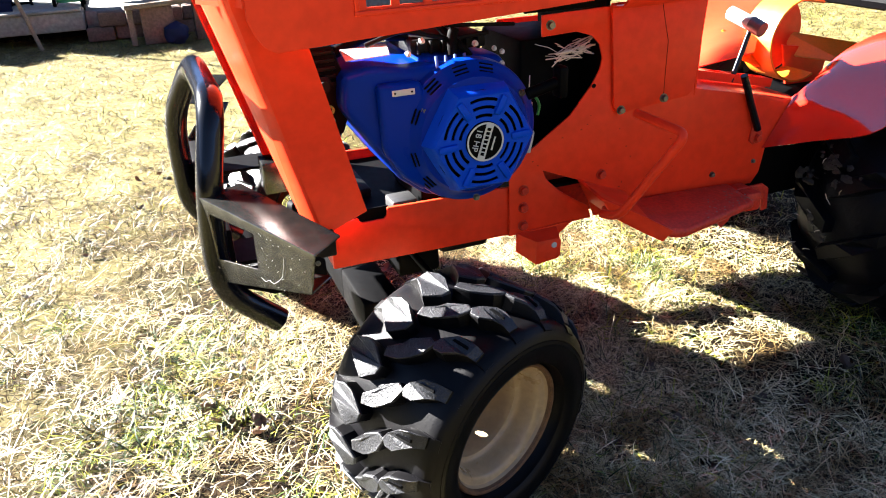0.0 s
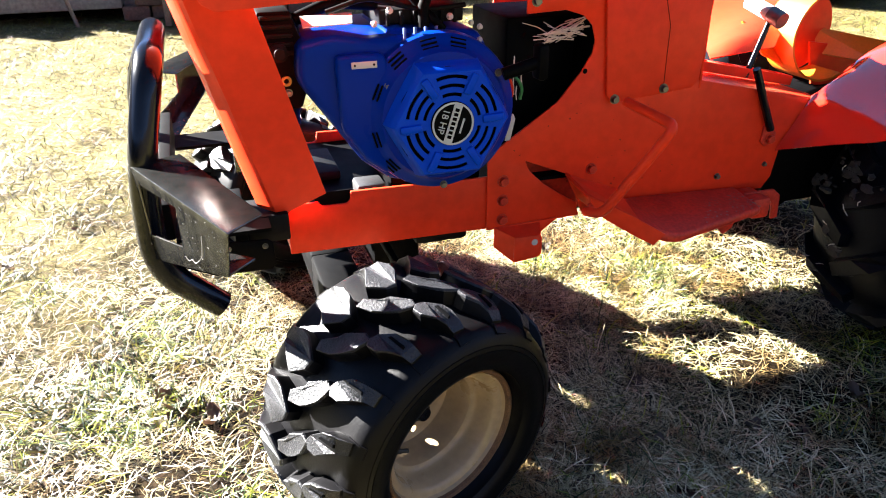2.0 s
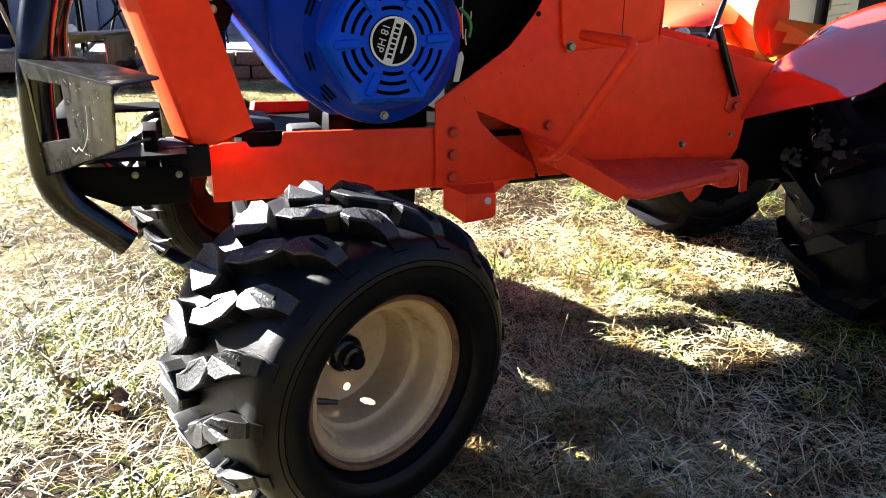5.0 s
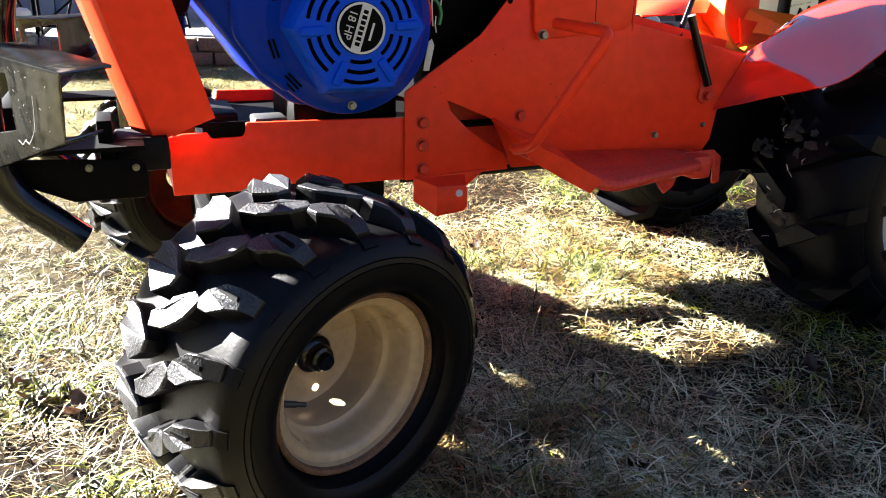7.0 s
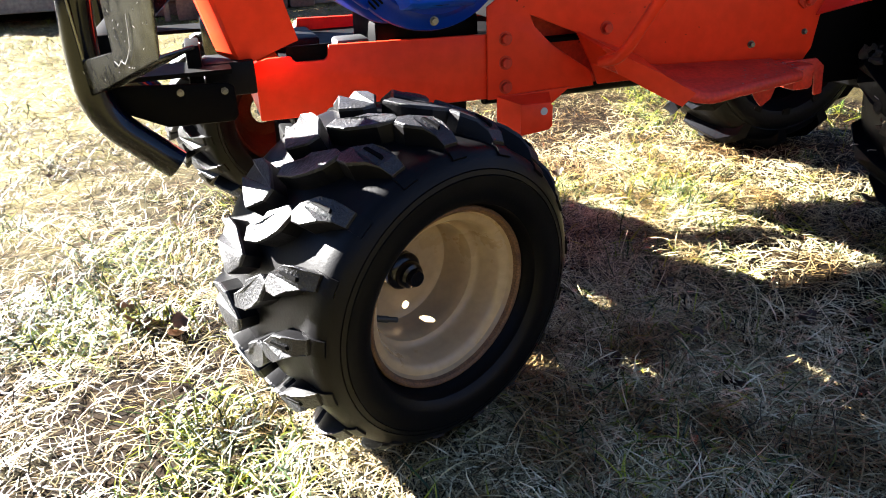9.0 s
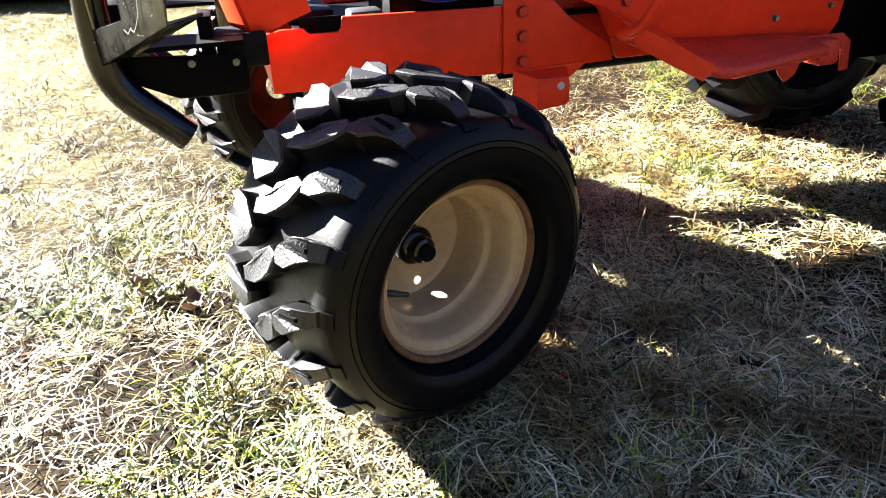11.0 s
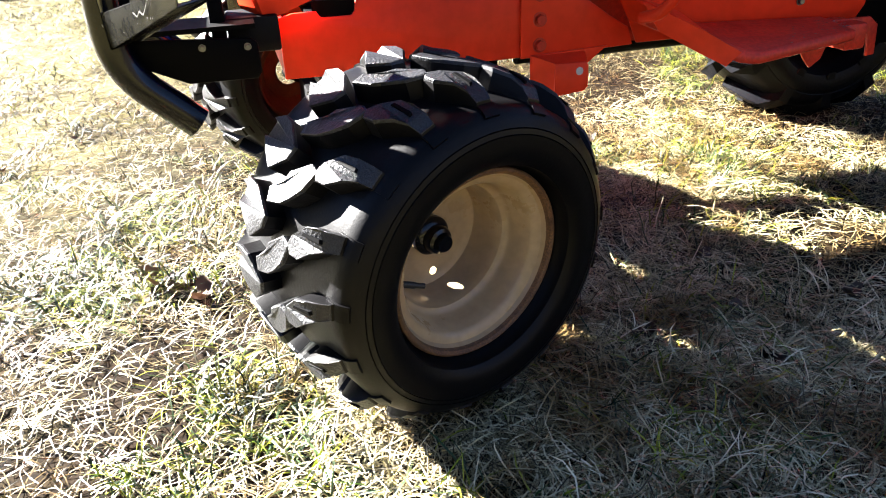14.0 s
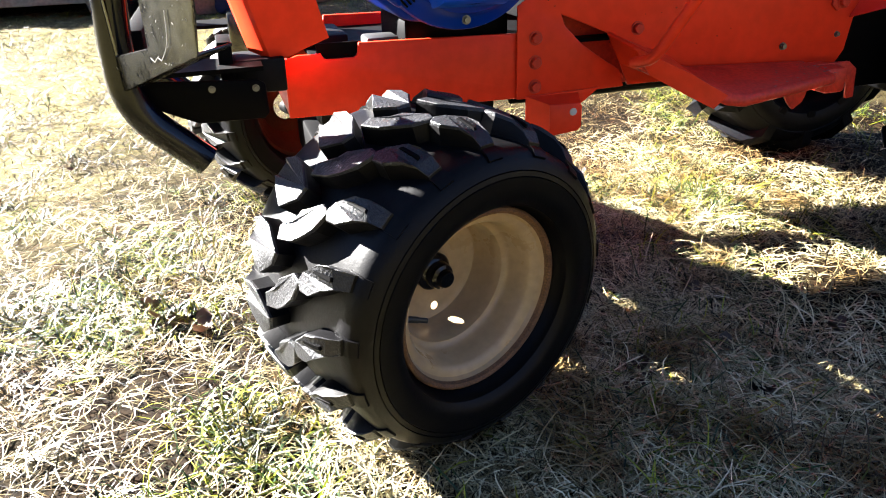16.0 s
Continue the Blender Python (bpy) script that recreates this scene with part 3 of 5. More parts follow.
part("rear_axle", tube([(REAR_X, -0.05, 0.285), (REAR_X, KING + 0.20, 0.285)], 0.035), DARK, tractor)
# enlarged to close the gap that the camera sees behind the tyre
part("axle_case", box(0.86, 1.14, 0.06, KING - 0.06, 0.24, 0.48, 0.03), FLAT_BLACK, tractor)

bolt_red = finish(hex_bolt(0.0085, 0.009), "bolt", RED_OLD)
bolt_zinc = finish(hex_bolt(0.0068, 0.009), "bolt", ZINC)
for z in (0.364, 0.402, 0.439):
    mesh_part("bolt", bolt_red, tractor, axis_to((0, -0.006, z), OUT, 10))
mesh_part("bolt", bolt_red, tractor, axis_to((0.176, -0.006, 0.442), OUT, 25))
mesh_part("bolt", bolt_zinc, tractor, axis_to((0.205, -0.016, 0.573), OUT, 5))
mesh_part("bolt", bolt_zinc, tractor, axis_to((0.304, -0.016, 0.584), OUT, 20))
mesh_part("bolt", bolt_zinc, tractor, axis_to((0.050, -0.006, 0.747), OUT, 12))
part("strip", box(0.0, 0.168, -0.001, 0.004, 0.770, 0.80, 0.001), FLAT_BLACK, tractor)


def hitch_bracket():
    b = prism([(0.009, 0.342), (0.009, 0.292), (0.058, 0.297), (0.064, 0.303), (0.064, 0.336), (0.060, 0.341)], -0.047, -0.044, 0.001)
    join(b, solid([[(0.0095, -0.0455, 0.342), (-0.016, -0.008, 0.350), (-0.016, -0.008, 0.310), (0.0095, -0.0455, 0.292)], [(0.0095, -0.0455, 0.342), (-0.016, -0.008, 0.350), (0.075, -0.008, 0.350), (0.062, -0.0455, 0.341)]], 0.003))
    return prism([(-0.016, 0.350), (0.112, 0.354), (0.064, 0.318), (-0.014, 0.308)], -0.0105, -0.0065, 0.001, bm=b)


brk = part("tow_bracket", hitch_bracket(), RED, tractor, "small folded red bracket, its drilled hole a white disc")
# white disc instead of an opening: the bright ground behind, as colour
part("hole", lathe([(0, 0.0012), (0.0058, 0.0012), (0.0062, 0.0)], 20), WHITE, brk, m=axis_to((0.049, -0.047, 0.328), OUT))

# foot rest and pedal rod
def slab(pts, drop, w):
    """A plate under a ring of 3D corners, of that thickness."""
    q = bmesh.new()
    top = [q.verts.new(p) for p in pts]
    low = [q.verts.new((x, y, z - drop)) for x, y, z in pts]
    n = len(pts)
    q.faces.new(top)
    q.faces.new(list(reversed(low)))
    for k in range(n):
        q.faces.new((top[k], low[k], low[(k + 1) % n], top[(k + 1) % n]))
    bmesh.ops.recalc_face_normals(q, faces=q.faces)
    return bevel(q, w, 3, 40)


part("foot_rest", slab([(0.130, -0.080, 0.412), (0.215, -0.122, 0.374), (0.262, -0.137, 0.351), (0.285, -0.140, 0.348), (0.300, -0.139, 0.348), (0.500, -0.100, 0.358), (0.505, -0.007, 0.366), (0.27, -0.007, 0.372)], 0.018, 0.007), RED_OLD, tractor, "red steel foot rest, scuffed on top")
# far foot rest, unseen; widened and lowered until its shadow fits
part("foot_rest", slab([(x, KING - y, z) for x, y, z in ((0.080, -0.060, 0.422), (0.110, -0.255, 0.340), (0.300, -0.265, 0.338), (0.500, -0.220, 0.345), (0.505, -0.007, 0.366), (0.27, -0.007, 0.372))], 0.030, 0.004), RED_OLD, tractor)
part("pump", box(-0.14, -0.03, 0.09, 0.25, 0.285, 0.345, 0.012), DARK, tractor)
part("step_bracket", prism([(0.50, 0.364), (0.572, 0.364), (0.590, 0.350), (0.594, 0.300), (0.578, 0.298), (0.574, 0.334), (0.560, 0.348), (0.50, 0.350)], -0.045, -0.039, 0.0015), RED_OLD, tractor, "bent red bracket behind the foot rest")
# made-up bar, added to thicken the shadow under the tractor
part("shadow_bar", box(-0.09, 0.11, 0.49, 0.51, 0.292, 0.345, 0.004), RED_OLD, tractor)
# made-up, mostly hidden box that stops sun leaking onto the ground
part("light_stop", box(-0.20, -0.10, 0.20, 0.40, 0.19, 0.344, 0.01), FLAT_BLACK, tractor)
part("belly_tube", tube([(0.0, 0.10, 0.325), (0.55, 0.12, 0.325)], 0.012), DARK, tractor)
part("recess_back", box(0.030, 0.40, 0.040, 0.044, 0.346, 0.49), RED_OLD, tractor)
part("foot_lip", solid([[(0.1235, -0.0065, 0.4385), (0.124, -0.092, 0.428), (0.153, -0.092, 0.384), (0.150, -0.0065, 0.388)], [(0.124, -0.092, 0.428), (0.213, -0.125, 0.382), (0.205, -0.123, 0.353), (0.153, -0.092, 0.384)], [(0.213, -0.125, 0.382), (0.262, -0.140, 0.353), (0.240, -0.138, 0.334), (0.205, -0.123, 0.353)]], 0.004), RED, tractor, "rolled front lip of the foot rest", smooth=60)
part("foot_slope", solid([[(0.1235, -0.0065, 0.4385), (0.124, -0.092, 0.428), (0.213, -0.125, 0.383), (0.235, -0.0065, 0.395)]], 0.003), RED, tractor)
# black plate painting the shadow inside the rail's notch
part("notch_shade", box(-0.337, -0.272, 0.0095, 0.012, 0.425, 0.453), FLAT_BLACK, tractor)
part("foot_bracket", prism([(0.40, 0.352), (0.47, 0.352), (0.455, 0.312), (0.437, 0.300), (0.425, 0.312)], -0.080, -0.075, 0.001), RED_OLD, tractor)
part("mount_block", box(0.502, 0.545, -0.075, -0.007, 0.318, 0.362, 0.008), RED_OLD, tractor)
mesh_part("bolt", bolt_zinc, tractor, axis_to((0.46, -0.006, 0.392), OUT, 5) @ Matrix.Scale(0.75, 4))
mesh_part("bolt", bolt_zinc, tractor, axis_to((0.57, -0.006, 0.405), OUT, 25) @ Matrix.Scale(0.6, 4))
part("pedal_rod", tube(smooth_path([(0.168, -0.118, 0.597), (0.178, -0.247, 0.592), (0.112, -0.166, 0.424), (0.108, -0.120, 0.412)], 0.022), 0.0085), RED, tractor, "bent red steel pedal rod")

def loft(inner, outer, bulge, cols=8, rows=24):
    """A sheet between two lines of points, arched between them."""
    def along(pts, f):
        g = f * (len(pts) - 1)
        i = min(int(g), len(pts) - 2)
        u = g - i
        p = [Vector(pts[max(0, min(len(pts) - 1, i + d))]) for d in (-1, 0, 1, 2)]
        return 0.5 * (2 * p[1] + (p[2] - p[0]) * u + (2 * p[0] - 5 * p[1] + 4 * p[2] - p[3]) * u * u + (3 * p[1] - p[0] - 3 * p[2] + p[3]) * u ** 3)
    b = bmesh.new()
    grid = []
    for i in range(rows + 1):
        f = i / rows
        p, q = along(inner, f), along(outer, f)
        grid.append([b.verts.new(p.lerp(q, j / cols) + Vector((-0.25, 0, 1)) * bulge * math.sin(math.pi * (j / cols) ** 0.8) * min(1, f * 6)) for j in range(cols + 1)])
    for p, q in zip(grid, grid[1:]):
        for j in range(cols):
            b.faces.new((p[j], p[j + 1], q[j + 1], q[j]))
    bmesh.ops.recalc_face_normals(b, faces=b.faces)
    bmesh.ops.solidify(b, geom=b.faces[:], thickness=0.003)
    return b


def flecks(seed, n, place, r0, r1):
    """Flat flakes of bare metal or dirt lying on a painted face."""
    r = random.Random(seed)
    q = None
    for k in range(n):
        c = lathe([(0, 0.0004), (r.uniform(r0, r1), 0.0002)], 7)
        for v in c.verts:
            v.co.x *= 1 + 0.6 * noise.noise(v.co * 900 + Vector((k, 0, 0)))
            v.co.y *= r.uniform(0.6, 1.1)
        q = join(q, moved(c, place(r)))
    return q


def on_step(r):
    u, v = r.random() ** 0.6, r.random() ** 1.6
    return pose(0.31 + 0.185 * u, -0.128 + 0.026 * u + 0.06 * v, 0.3515 + 0.009 * u + 0.010 * v, 8, -2, r.uniform(0, 360))


tagged(part("scuff", flecks(4, 110, on_step, 0.0006, 0.0026), CONCRETE, tractor, "pale scuffs worn through the red paint"), kind="stuff")
tagged(part("dirt_fleck", flecks(9, 26, lambda r: axis_to((r.uniform(0.0, 0.36), -0.0063, r.uniform(0.40, 0.57)), OUT), 0.0006, 0.0016), RUST, tractor, "specks of dirt on the side plate"), kind="stuff")

# levers on the tunnel
lever = part("lever_rod", tube([(0.580, 0.105, 0.556), (0.625, 0.115, 0.664)], 0.006), BLACK, tractor)
part("lever_grip", tube([(0.606, 0.162, 0.697), (0.616, 0.104, 0.680)], 0.0155, 18), WHITE, lever, "worn white grip, T-shaped")
part("grip_end", tube([(0.6163, 0.1035, 0.680), (0.621, 0.074, 0.670)], 0.0165, 18), ZINC, lever, "chrome end of the grip")
part("link_rod", tube([(0.506, -0.012, 0.603), (0.536, -0.014, 0.535), (0.562, -0.015, 0.480)], 0.0075), BLACK, tractor, "black gas strut on the tunnel side")
part("link_mount", prism([(0.552, 0.495), (0.547, 0.455), (0.559, 0.445), (0.579, 0.450), (0.581, 0.470), (0.562, 0.492)], -0.011, -0.006, 0.001), RED_OLD, tractor)
mesh_part("bolt", bolt_red, tractor, axis_to((0.567, -0.011, 0.460), OUT, 15))


def slotted_rail():
    b = box(0.44, 0.70, 0.10, 0.104, 0.0, 0.02)
    join(b, box(0.44, 0.70, 0.136, 0.14, 0.0, 0.02))
    for x in (0.44, 0.50, 0.56, 0.62, 0.68):
        join(b, box(x, x + 0.02, 0.104, 0.136, 0.016, 0.020))
    m = pose(0.44, 0, 0.583, 0, 11.8, 0) @ pose(-0.44, 0, 0)
    return moved(b, m)


part("lever_guide", slotted_rail(), RED, tractor, "red slotted guide for the levers")
def hoop(r, t, length, a0, a1, n=36):
    """A bent strip: part of a cylinder round z."""
    q = bmesh.new()
    rows = []
    for k in range(n + 1):
        c, s = math.cos(radians(a0 + (a1 - a0) * k / n)), math.sin(radians(a0 + (a1 - a0) * k / n))
        rows.append([q.verts.new((rr * c, rr * s, z)) for rr, z in ((r, 0), (r + t, 0), (r + t, length), (r, length))])
    for p, o in zip(rows, rows[1:]):
        for j in range(4):
            q.faces.new((p[j], p[(j + 1) % 4], o[(j + 1) % 4], o[j]))
    q.faces.new(rows[0])
    q.faces.new(list(reversed(rows[-1])))
    return q


part("hoop", hoop(0.094, 0.005, 0.095, 60, 300), ORANGE, tractor, "orange bent steel hoop behind the levers", axis_to((0.835, 0.255, 0.612), (0, -1, 0)))
part("hoop_plate", prism([(0.84 + 0.098 * math.cos(radians(t)), 0.612 + 0.098 * math.sin(radians(t))) for t in range(-100, 101, 10)] , 0.27, 0.275, 0.001), RED, tractor)
part("pan_front", loft([(0.50, 0.12, 0.597), (0.60, 0.30, 0.612), (0.70, 0.50, 0.695)], [(0.69, 0.16, 0.600), (0.88, 0.34, 0.675), (1.05, 0.50, 0.715)], 0.012), RED, tractor, "sloping red sheet metal behind the levers", smooth=60)
part("brace_plate", solid([[(0.895, 0.29, 0.612), (1.08, 0.13, 0.575), (0.98, 0.15, 0.545), (0.90, 0.25, 0.555)]], 0.005), ORANGE, tractor, "orange steel plate under the hoop")
part("brace_plate", solid([[(0.86, 0.25, 0.585), (1.02, 0.25, 0.56), (1.00, 0.25, 0.45), (0.90, 0.25, 0.45)]], 0.005), RED, tractor)
part("hoop_flange", solid([[(0.672, 0.255, 0.640), (0.74, 0.255, 0.62), (0.78, 0.20, 0.54), (0.70, 0.205, 0.575)]], 0.004), ORANGE, tractor)


# hood
def sheet(xs, zs, holes, y0, y1, low=None):
    """An upright panel of cells between the lines xs and zs; holes are (i, j) cells left open. low: the bottom edge's height."""
    b = bmesh.new()
    v = {}

    def vert(i, j):
        z = zs[j] if j or low is None else low(xs[i])
        if (i, j) not in v:
            v[i, j] = b.verts.new((xs[i], y0, z))
        return v[i, j]
    for i in range(len(xs) - 1):
        for j in range(len(zs) - 1):
            if (i, j) not in holes:
                b.faces.new((vert(i, j), vert(i + 1, j), vert(i + 1, j + 1), vert(i, j + 1)))
    bmesh.ops.recalc_face_normals(b, faces=b.faces)
    bmesh.ops.solidify(b, geom=b.faces[:], thickness=abs(y1 - y0))
    return bevel(b, 0.0012, 1)


def hood_low(x):
    return 0.775 + 0.028 * (x + 0.46) / 0.50 + 0.05 * max(0, (-0.462 - x) / 0.035) ** 2 if x < 0.16 else 0.81


HX = [-0.497, -0.488, -0.478, -0.462, -0.336] + [round(-0.326 + 0.0505 * k + d, 4) for k in range(9) for d in (0, 0.037)] + [0.16]
HZ = [0.775, 0.826, 0.90, 1.02]
SLOTS = {(i, 1) for i in range(5, len(HX) - 1, 2)}


def hood(y0, y1, name):
    h = part(name, sheet(HX, HZ, SLOTS, y0, y1, hood_low), RED, tractor, "red hood side with a row of upright vent slots")
    s = -1 if y0 < 0 else 1
    fr = box(-0.345, 0.14, min(y0, y0 + s * 0.004), max(y0, y0 + s * 0.004), 0.815, 0.822, 0.0012)
    part("vent_lip", fr, RED, h)
    part("vent_lip", box(-0.345, -0.338, min(y0, y0 + s * 0.004), max(y0, y0 + s * 0.004), 0.822, 0.905, 0.0012), RED, h)
    return h


hood(-0.137, -0.132, "hood_side")
# far hood side, unseen; stepped edge lets sun reach the tunnel
part("hood_side", prism([(-0.497, 0.80), (0.10, 0.80), (0.12, 0.835), (0.16, 0.835), (0.16, 1.02), (-0.497, 1.02)], KING + 0.092, KING + 0.097, 0.0012), RED, tractor)
# unseen panel added on the far side to keep sun off the fender
part("cowl", box(0.165, 0.255, KING + 0.090, KING + 0.095, 0.85, 1.02, 0.0012), RED, tractor)
part("hood_nose", solid([[(-0.497, -0.135, 0.84), (-0.55, -0.05, 0.84), (-0.55, -0.05, 1.02), (-0.497, -0.135, 1.02)]], 0.004), RED, tractor)
part("hood_nose", solid([[(-0.55, KING + 0.03, 0.84), (-0.497, KING + 0.095, 0.84), (-0.497, KING + 0.095, 1.02), (-0.55, KING + 0.03, 1.02)]], 0.004), RED, tractor)
part("hood_top", box(-0.56, 0.43, -0.14, KING + 0.10, 1.021, 1.03, 0.002), RED, tractor)
part("cowl", solid([[(0.172, -0.050, 0.770), (0.43, -0.050, 0.775), (0.43, -0.135, 0.86), (0.165, -0.135, 0.84)], [(0.43, -0.135, 0.86), (0.165, -0.135, 0.84), (0.165, -0.135, 1.02), (0.43, -0.135, 1.02)], [(0.172, -0.050, 0.770), (0.43, -0.050, 0.775), (0.40, -0.016, 0.772), (0.172, -0.016, 0.768)]], 0.004), RED, tractor, "red flared cowl behind the hood")


def grille_leg(s, y):
    """The folded front leg; s: 1 for the near side, -1 mirrored."""
    P = lambda x, d, z: (x, y - s * d, z)
    return solid([[P(-0.4335, 0.022, 0.456), P(-0.412, 0.030, 0.446), P(-0.530, 0.124, 0.87), P(-0.5515, -0.040, 0.87)],
                  [P(-0.412, 0.030, 0.446), P(-0.404, 0.037, 0.438), P(-0.522, 0.131, 0.87), P(-0.530, 0.124, 0.87)],
                  [P(-0.404, 0.037, 0.438), P(-0.322, 0.028, 0.466), P(-0.416, 0.121, 0.79), P(-0.43, 0.131, 0.87), P(-0.522, 0.131, 0.87)],
                  [P(-0.322, 0.028, 0.466), P(-0.326, 0.014, 0.470), P(-0.420, 0.106, 0.79), P(-0.416, 0.121, 0.79)]], 0.003)


part("grille_leg", grille_leg(1, 0.0), RED, tractor, "red folded sheet-metal leg carrying the hood")
part("grille_leg", grille_leg(-1, KING), RED, tractor)

# engine
engine = part("engine_shroud", prism([(-0.355, 0.655), (-0.350, 0.712), (-0.30, 0.722), (-0.24, 0.712), (-0.137, 0.715), (-0.05, 0.68), (-0.03, 0.60), (-0.06, 0.50), (-0.12, 0.475), (-0.215, 0.482), (-0.262, 0.520)], -0.052, 0.20, 0.014, 4), BLUE, tractor, "dark blue painted engine with a vented recoil cover")
part("side_cover", prism([(-0.30, 0.695), (-0.225, 0.695), (-0.20, 0.62), (-0.225, 0.50), (-0.262, 0.53), (-0.295, 0.58)], -0.074, -0.050, 0.010, 3), BLUE, engine)
part("label_plate", box(-0.277, -0.238, -0.0765, -0.0745, 0.675, 0.685, 0.0006), WHITE, engine, "small white rating plate")
for x in (-0.272, -0.243):
    part("rivet", lathe([(0, 0.001), (0.0016, 0.001), (0.0018, 0)], 10), FLAT_BLACK, engine, m=axis_to((x, -0.0765, 0.680), OUT))
HUB = axis_to((-0.137, -0.045, 0.594), OUT)
part("blower_housing", lathe([(0.126, 0.0), (0.126, 0.014), (0.124, 0.022), (0.117, 0.028), (0.110, 0.031), (0.104, 0.040), (0.100, 0.046), (0, 0.046)], 64), BLUE, engine, m=HUB)
part("top_cover", prism([(-0.22, 0.70), (-0.20, 0.722), (-0.06, 0.712), (-0.04, 0.68)], -0.03, 0.17, 0.012, 3), BLUE, engine)


def recoil_cover():
    """A hexagonal dished cover with real arc slots: rings of sectors, some left open."""
    b = bmesh.new()
    rings = [0.034, 0.042, 0.0475, 0.0555, 0.061, 0.069, 0.0745]
    N = 72
    grid = {}
    for i, r in enumerate(rings):
        for k in range(N):
            a = 2 * math.pi * k / N
            grid[i, k] = b.verts.new((r * math.cos(a), r * math.sin(a), 0.0))
    for i in range(len(rings) - 1):
        for k in range(N):
            deg = (k + 0.5) * 360 / N
            gap = (deg % 60)
            width = 9 if i < 2 else 8
            open_ = i % 2 == 1 and width < gap < 60 - width
            if not open_:
                b.faces.new((grid[i, k], grid[i, (k + 1) % N], grid[i + 1, (k + 1) % N], grid[i + 1, k]))
    # out to the hexagon's rim and down its flank
    def rim_r(a, r):
        d = ((math.degrees(a) + 30) % 60) - 30
        return r * math.cos(radians(30)) / math.cos(radians(abs(abs(d) - 30)))
    edge = len(rings) - 1
    prev = [grid[edge, k] for k in range(N)]
    for r, z, blend in ((0.090, 0.0, 1.0), (0.0935, -0.003, 1.0), (0.0985, -0.016, 1.0), (0.104, -0.034, 0.9)):
        cur = []
        for k in range(N):
            a = 2 * math.pi * k / N
            rr = rim_r(a, r) * blend + r * 0.93 * (1 - blend)
            cur.append(b.verts.new((rr * math.cos(a), rr * math.sin(a), z)))
        for k in range(N):
            b.faces.new((prev[k], prev[(k + 1) % N], cur[(k + 1) % N], cur[k]))
        prev = cur
    c = b.verts.new((0, 0, 0.0))
    for k in range(N):
        b.faces.new((c, grid[0, k], grid[0, (k + 1) % N]))
    bmesh.ops.recalc_face_normals(b, faces=b.faces)
    for e in b.faces:
        if e.normal.z < -0.5:
            e.normal_flip()
    bmesh.ops.solidify(b, geom=b.faces[:], thickness=0.0025)
    return b


COVER = axis_to((-0.135, -0.121, 0.592), OUT) @ pose(0, 0, 0, 0, 0, 0)
cover = part("recoil_cover", recoil_cover(), BLUE_MATT, engine, "blue hexagonal recoil cover with arc-shaped vents", COVER, 30)
for k in range(6):
    a = radians(60 * k + 3)
    part("rib", moved(box(-0.017, 0.017, -0.0062, 0.0062, -0.001, 0.0055, 0.003), pose(0.066 * math.cos(a), 0.066 * math.sin(a), 0, 0, 0, 60 * k + 3)), BLUE_MATT, engine, m=COVER)
part("fan_screen", lathe([(0, -0.012), (0.085, -0.012)], 40), FLAT_BLACK, engine, m=COVER)
part("badge", lathe([(0, 0.0035), (0.0335, 0.0035), (0.0345, 0.002), (0.0345, -0.001)], 56), FLAT_BLACK, engine, "round black and white engine badge", COVER)
part("badge_ring", lathe([(0.0305, 0.003), (0.0305, 0.0042), (0.0335, 0.0042), (0.0335, 0.003)], 56, closed=True), WHITE, engine, m=COVER)
part("badge_band", moved(box(-0.0305, 0.0305, -0.0068, 0.0068, 0.0036, 0.0043), pose(0.0, 0.0, 0, 0, 0, -108)), WHITE, engine, m=COVER)
bars = None
for k in range(7):
    bars = box(-0.0245 + 0.0072 * k, -0.0195 + 0.0072 * k, -0.0034, 0.0034, 0.0044, 0.0048, 0, bars)
part("badge_lettering", moved(bars, pose(0, 0, 0, 0, 0, -108)), FLAT_BLACK, engine, m=COVER)
part("badge_lettering", moved(box(-0.012, 0.012, 0.0135, 0.0165, 0.0036, 0.0041), pose(0, 0, 0, 0, 0, -108)), WHITE, engine, m=COVER)


def words(text, size, mat, parent, m):
    cu = bpy.data.curves.new("words", "FONT")
    cu.body, cu.size, cu.align_x, cu.align_y, cu.extrude = text, size, "CENTER", "CENTER", 0.0004
    tmp = bpy.data.objects.new("words", cu)
    scene.collection.objects.link(tmp)
    bpy.context.view_layer.update()
    me = bpy.data.meshes.new_from_object(tmp.evaluated_get(bpy.context.evaluated_depsgraph_get()))
    bpy.data.objects.remove(tmp)
    me.materials.clear()
    me.materials.append(mat)
    return mesh_part("badge_lettering", me, parent, m)


words("18 HP", 0.0155, WHITE, engine, COVER @ pose(0, 0, 0.0043, 0, 0, -108) @ pose(0, -0.0165, 0))
for deg, rad in ((100, 0.112), (76, 0.112), (128, 0.113), (157, 0.114), (196, 0.114), (222, 0.114)):
    for k in (-1, 0, 1):
        w = radians(deg)
        vent = moved(box(-0.013, 0.013, -0.0016, 0.0016, -0.002, 0.0016, 0.0012), pose((rad + 0.0055 * k) * math.cos(w), (rad + 0.0055 * k) * math.sin(w), 0.0305 - 0.75 * 0.0055 * k, 0, 0, deg + 90))
        part("vent", vent, FLAT_BLACK, engine, m=HUB)
part("tag", prism([(-0.010, 0.523), (0.000, 0.523), (0.008, 0.560), (0.004, 0.570), (-0.002, 0.566)], -0.032, -0.030, 0.0006), WHITE, engine, "small white tin tag")
small_bolt = finish(hex_bolt(0.0048, 0.006), "bolt", ZINC)
